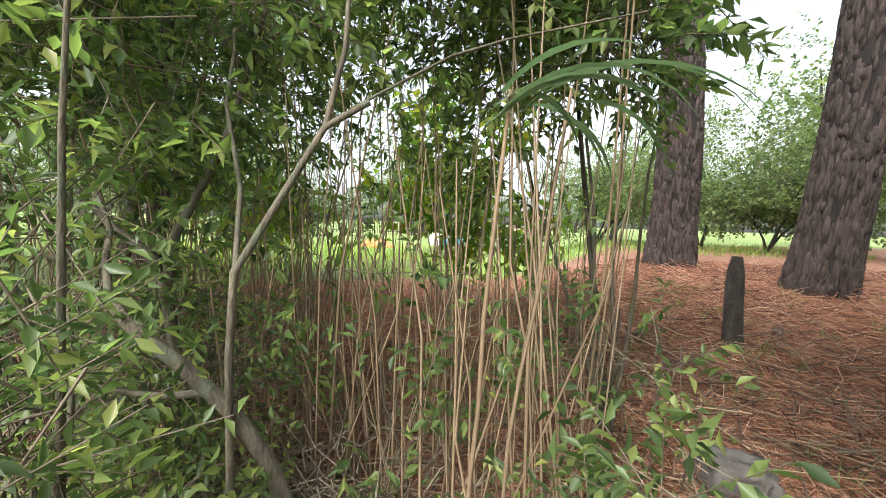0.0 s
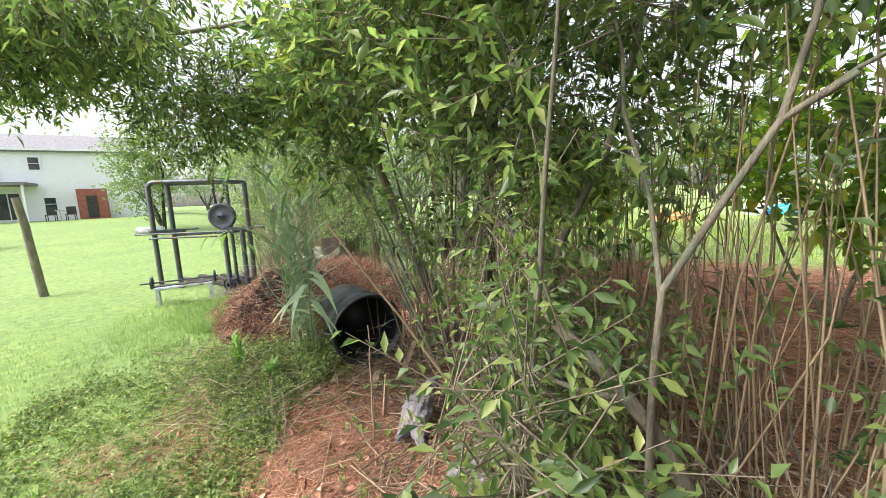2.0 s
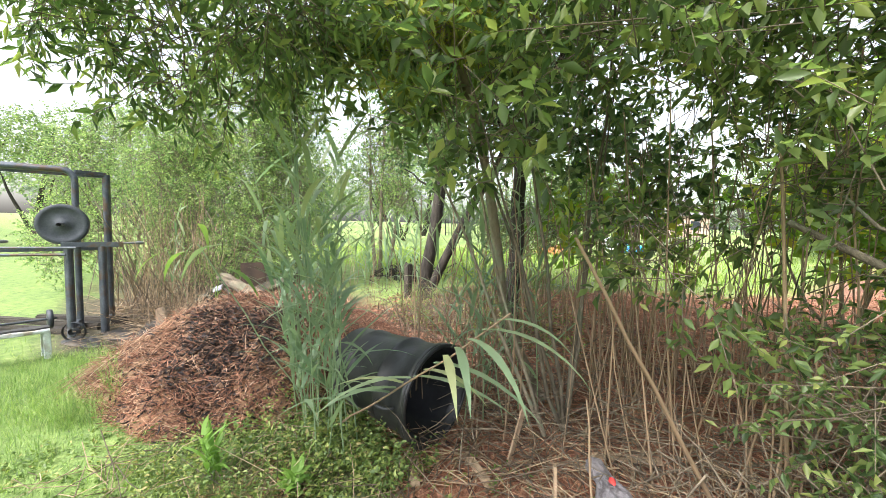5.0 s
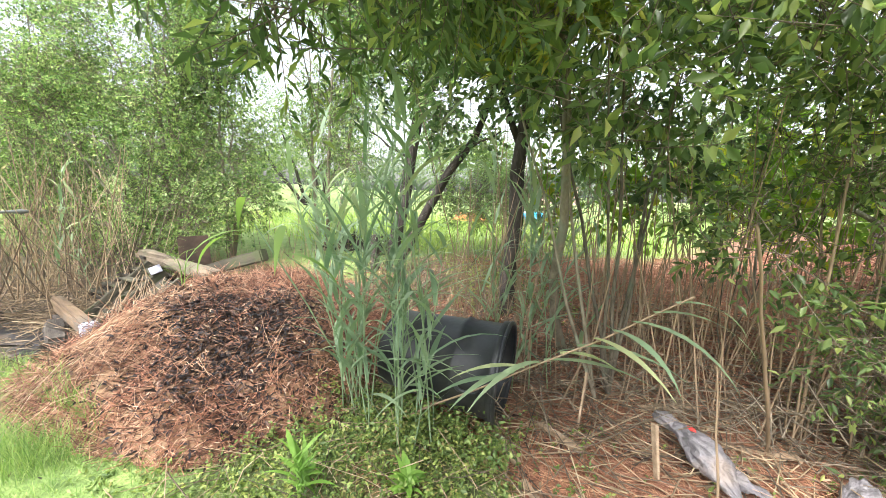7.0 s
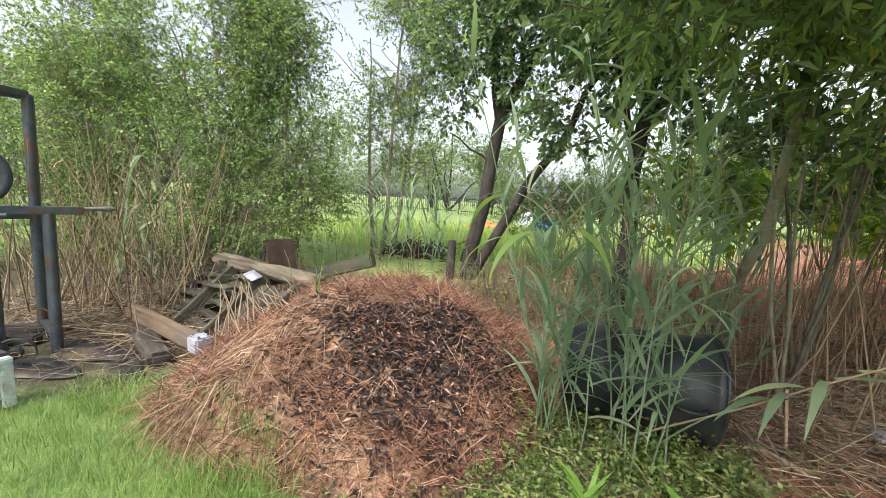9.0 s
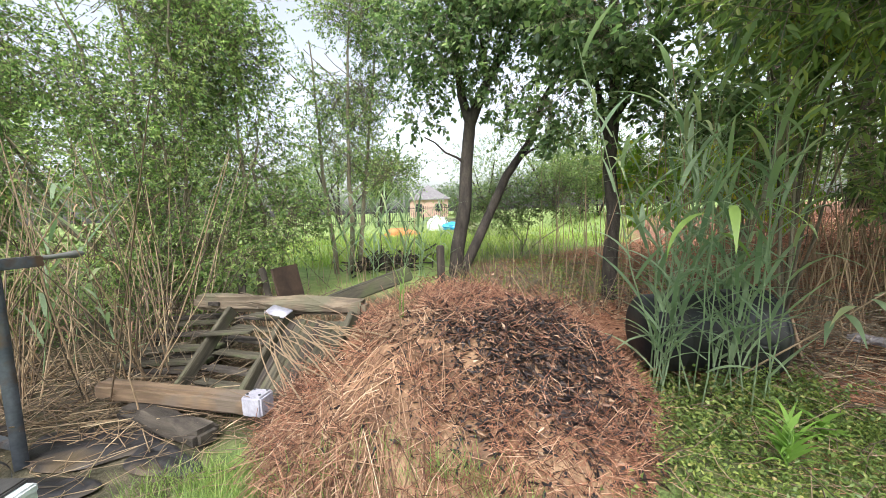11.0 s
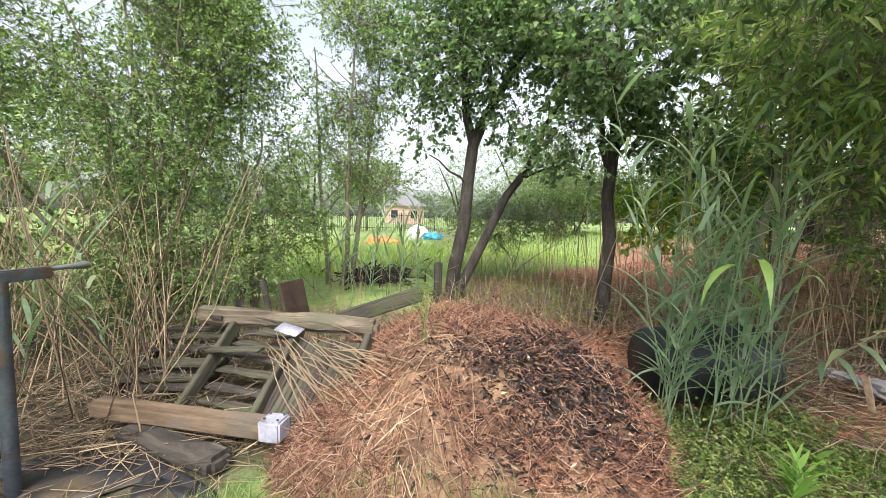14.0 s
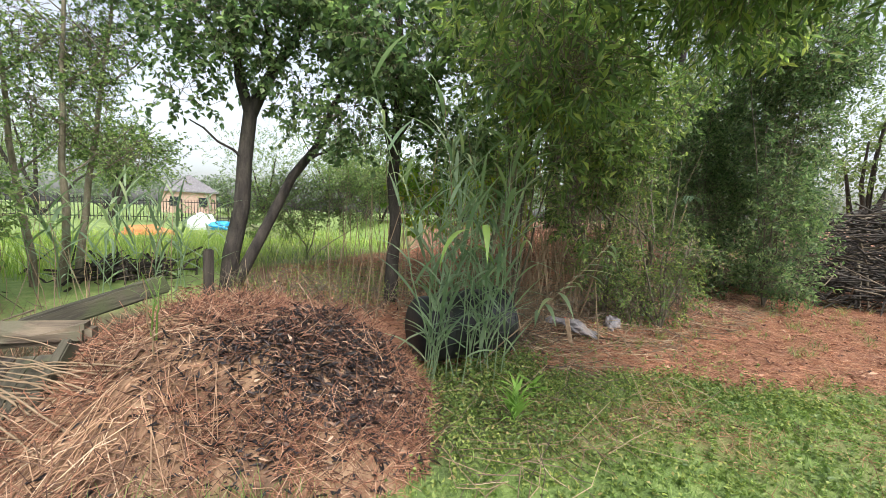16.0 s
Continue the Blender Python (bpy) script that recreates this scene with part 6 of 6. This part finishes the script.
def gable(parent, x0, x1, y0, y1, z, h, mat, name="roof", over=0.35):
    """Roof with its ridge along y."""
    x0, x1, y0, y1 = x0 - over, x1 + over, y0 - over, y1 + over
    xm = (x0 + x1) / 2
    v = [(x0, y0, z), (x1, y0, z), (xm, y0 + 1.2, z + h), (x0, y1, z), (x1, y1, z), (xm, y1 - 1.2, z + h), (x0, y0, z - 0.18), (x1, y0, z - 0.18), (x0, y1, z - 0.18), (x1, y1, z - 0.18)]
    f = [(0, 2, 5, 3), (1, 4, 5, 2), (0, 1, 2, 2), (3, 5, 4, 4), (6, 8, 9, 7), (0, 3, 8, 6), (1, 7, 9, 4), (0, 6, 7, 1), (3, 4, 9, 8)]
    me = bpy.data.meshes.new(name)
    me.from_pydata(v, [], [tuple(dict.fromkeys(q)) for q in f])
    me.materials.append(mat)
    return part(name, me, parent, smooth=False)


def window(parent, x, y, z, w, h, name="window"):
    """Window in a wall facing +x."""
    fr = wall_block(parent, name, x - 0.02, x + 0.06, y - w / 2 - 0.09, y + w / 2 + 0.09, z - h / 2 - 0.09, z + h / 2 + 0.09, TRIMWHITE)
    for s, (ya, yb, za, zb) in enumerate(((-w / 2, w / 2, 0.02, h / 2), (-w / 2, w / 2, -h / 2, -0.02))):
        p = part("pane", box_mesh("pane", (0.02, yb - ya, zb - za), WINDOWGLASS, 0), fr, smooth=False)
        p.matrix_world = parent.matrix_world @ pose(x + 0.07, y + (ya + yb) / 2, z + (za + zb) / 2)
    return fr


def house():
    z = float(ground_z(-33, -5))
    th = thing("house", (-33, -7.3, z), "white two-storey house with grey hip roof", "house")
    wall_block(th, "wall", -8, 0, -4.2, 5.5, -0.2, 5.1, SIDING)
    gable(th, -8, 0, -4.2, 5.5, 5.1, 1.6, SHINGLE)
    window(th, 0, -3.0, 3.6, 0.75, 1.35)
    window(th, 0, -0.8, 4.1, 0.55, 0.85)
    window(th, 0, -0.3, 1.2, 0.6, 0.9)
    sl = wall_block(th, "sliding_door", -0.05, 0.08, -3.05, -1.75, 0.1, 2.1, TRIMWHITE)
    for ya, yb in ((-2.98, -2.44), (-2.36, -1.82)):
        p = part("pane", box_mesh("pane", (0.02, yb - ya, 1.8), WINDOWGLASS, 0), sl, smooth=False)
        p.matrix_world = th.matrix_world @ pose(0.1, (ya + yb) / 2, 1.1)
    wall_block(th, "red_door", -0.05, 0.09, -4.15, -3.35, 0.05, 2.1, REDPAINT)
    por = wall_block(th, "porch_roof", 0, 2.6, -4.6, -0.8, 2.5, 2.68, SHINGLE)
    for y in (-4.4, -1.0):
        wall_block(th, "porch_post", 2.3, 2.42, y - 0.06, y + 0.06, 0, 2.5, TRIMWHITE)
    wall_block(th, "gutter", 0.3, 0.42, -4.5, 5.8, 5.0, 5.14, TRIMWHITE)
    shed = thing("garden_cupboard", (-32.0, -5.1, z), "red-brown timber cupboard against the house", "cupboard")
    wall_block(shed, "body", -0.4, 0.4, -0.8, 0.8, 0, 2.2, REDBRICK)
    wall_block(shed, "doorway", 0.4, 0.43, -0.3, 0.3, 0.1, 1.7, TROUGH)
    h2 = thing("neighbour_house", (-40, -20, z), "white house with a steep grey roof", "house")
    wall_block(h2, "wall", -7, 0, -5, 4.5, -0.2, 3.4, SIDING)
    gable(h2, -7, 0, -5, 4.5, 3.4, 3.0, SHINGLE)
    h3 = thing("far_house", (1.5, 60, 0.4), "tan brick far house with a low grey roof", "house")
    wall_block(h3, "wall", -3, 3, 0, 6, 0, 2.9, TANBRICK)
    gable(h3, -3, 3, 0, 6, 2.9, 2.2, SHINGLE)
    for x in (-1.6, 1.5):
        wall_block(h3, "window", x - 0.5, x + 0.5, -0.05, 0.02, 0.9, 2.1, WINDOWGLASS)
    for k, (x, y) in enumerate(((-29.5, -6.9), (-29.4, -5.9))):
        ch = thing("patio_chair", (x, y, z), "dark patio chair in front of the house", "chair", "patio chairs")
        wall_block(ch, "seat", -0.25, 0.25, -0.25, 0.25, 0.4, 0.45, TROUGH)
        wall_block(ch, "backrest", -0.25, -0.2, -0.25, 0.25, 0.45, 0.95, TROUGH)
        for sx in (-0.22, 0.22):
            for sy in (-0.22, 0.22):
                wall_block(ch, "leg", sx - 0.02, sx + 0.02, sy - 0.02, sy + 0.02, 0, 0.4, TROUGH)
    tb = thing("patio_table", (-29.3, -6.4, z), "small pale patio table between two chairs", "table")
    wall_block(tb, "tabletop", -0.3, 0.3, -0.2, 0.2, 0.68, 0.72, PALEPAINT)
    wall_block(tb, "leg", -0.03, 0.03, -0.03, 0.03, 0, 0.68, PALEPAINT)
    # raised planting trough with yellow flowers
    x0, y0 = -15.4, -6.55
    zz = float(ground_z(x0, y0))
    tr = thing("planting_trough", (x0, y0, zz), "black raised planting trough on legs", "planter")
    wall_block(tr, "trough", -0.4, 0.4, -0.85, 0.85, 0.45, 0.95, TROUGH)
    wall_block(tr, "lip", -0.45, 0.45, -0.9, 0.9, 0.92, 0.99, TROUGH)
    for sx in (-0.33, 0.33):
        for sy in (-0.8, 0.8):
            wall_block(tr, "leg", sx - 0.04, sx + 0.04, sy - 0.04, sy + 0.04, 0, 0.45, TROUGH)
    fl = thing("flowering_plants", (x0, y0, zz + 0.95), "mass of yellow flowering plants in a trough", "plants")
    p, d = crown_twigs([(0, 0, 0.25, 0.4, 0.8, 0.3)], 400)
    part("bloom", raw_mesh("bloom", *twig_leaves(p, d, 0.2, 8, 0.06, 0.05), YELLOW), fl, smooth=False)
    # laid-down tub near the shrub
    tub = part("pale_tub", box_mesh("pale_tub", (0.6, 1.1, 0.35), PALEPAINT, 0.06))
    tub.matrix_world = pose(-16.6, -0.65, float(ground_z(-16.6, -0.65)) + 0.17)
    tagged(tub, "pale grey tub standing on the lawn", "tub")


house()
lp = pipe("wood_pole", crooked((-3.9, -1.25, -0.05), (-3.75, -1.33, 1.83), 8, 0.006, 90), np.linspace(0.07, 0.06, 8), BARK, sides=12)
tagged(lp, "slanting grey-brown wooden pole in the lawn", "pole")


def far_tree(name, x, y, z, h, w, n, leaf, mat, label, seed, category="tree", trunk=True):
    q = np.random.default_rng(seed)
    blobs = [(x + q.uniform(-0.5, 0.5) * w, y + q.uniform(-0.4, 0.4) * w, z + h * q.uniform(0.35 if trunk else 0.15, 0.85), w * q.uniform(0.35, 0.6), w * q.uniform(0.35, 0.6), h * q.uniform(0.14, 0.25)) for _ in range(7)]
    base = (x, y, z)
    tips = [tuple(b[:3]) for b in blobs[:4]]
    shrub(name, base, limbs(base, tips, 0.035 * h * 0.5, 7, 0.05 * h * 0.2, seed), blobs, n, 7, leaf, leaf * 0.6, mat, label, category, DARKBARK, gap=0.0, twig_len=leaf * 3.5, group="far trees")


q = np.random.default_rng(55)
k = 0
for x, y, h, w in ((-18.2, -0.2, 5.6, 2.6), (-24, 4.5, 6, 4), (-28, 8, 8, 5), (-20, 10, 7, 4.5), (-14, 12, 6.5, 4.5), (-10, 17, 6, 4.5), (-14, 24, 8, 6), (-2.5, 24, 5, 3), (-7, 34, 8, 6), (-11, 42, 9, 7), (7, 40, 9, 7), (13, 36, 9, 7), (11, 24, 7, 5), (16, 20, 8, 5), (20, 14, 8, 5), (24, 9, 8, 5), (24, 3, 8, 5), (21, -3, 8, 5), (17, 5.5, 5, 3.5), (13, 15, 5, 3.5), (8, 18, 3.5, 3), (14, 8, 3.2, 2.6), (12.5, 5.2, 2.4, 2.0), (9.8, 13.5, 2.6, 2.4), (12.2, 12.2, 3.0, 2.6), (13.6, 9.4, 2.6, 2.2), (7.2, 14.5, 2.4, 2.4), (10.9, 12.6, 2.0, 2.0), (15.5, 6.5, 3.0, 2.4), (-40, 3, 9, 7), (-42, -9, 8, 6), (-46, 15, 10, 8), (-30, 22, 10, 8)):
    k += 1
    near = math.hypot(x - 3, y - 2)
    far_tree("far_tree", x, y, float(ground_z(x, y)), h, w, int(700 if near > 15 else 1100), 0.16 if near > 15 else 0.1, FARLEAF, "leafy green tree at the edge of the open ground", 300 + k, trunk=h > 3)
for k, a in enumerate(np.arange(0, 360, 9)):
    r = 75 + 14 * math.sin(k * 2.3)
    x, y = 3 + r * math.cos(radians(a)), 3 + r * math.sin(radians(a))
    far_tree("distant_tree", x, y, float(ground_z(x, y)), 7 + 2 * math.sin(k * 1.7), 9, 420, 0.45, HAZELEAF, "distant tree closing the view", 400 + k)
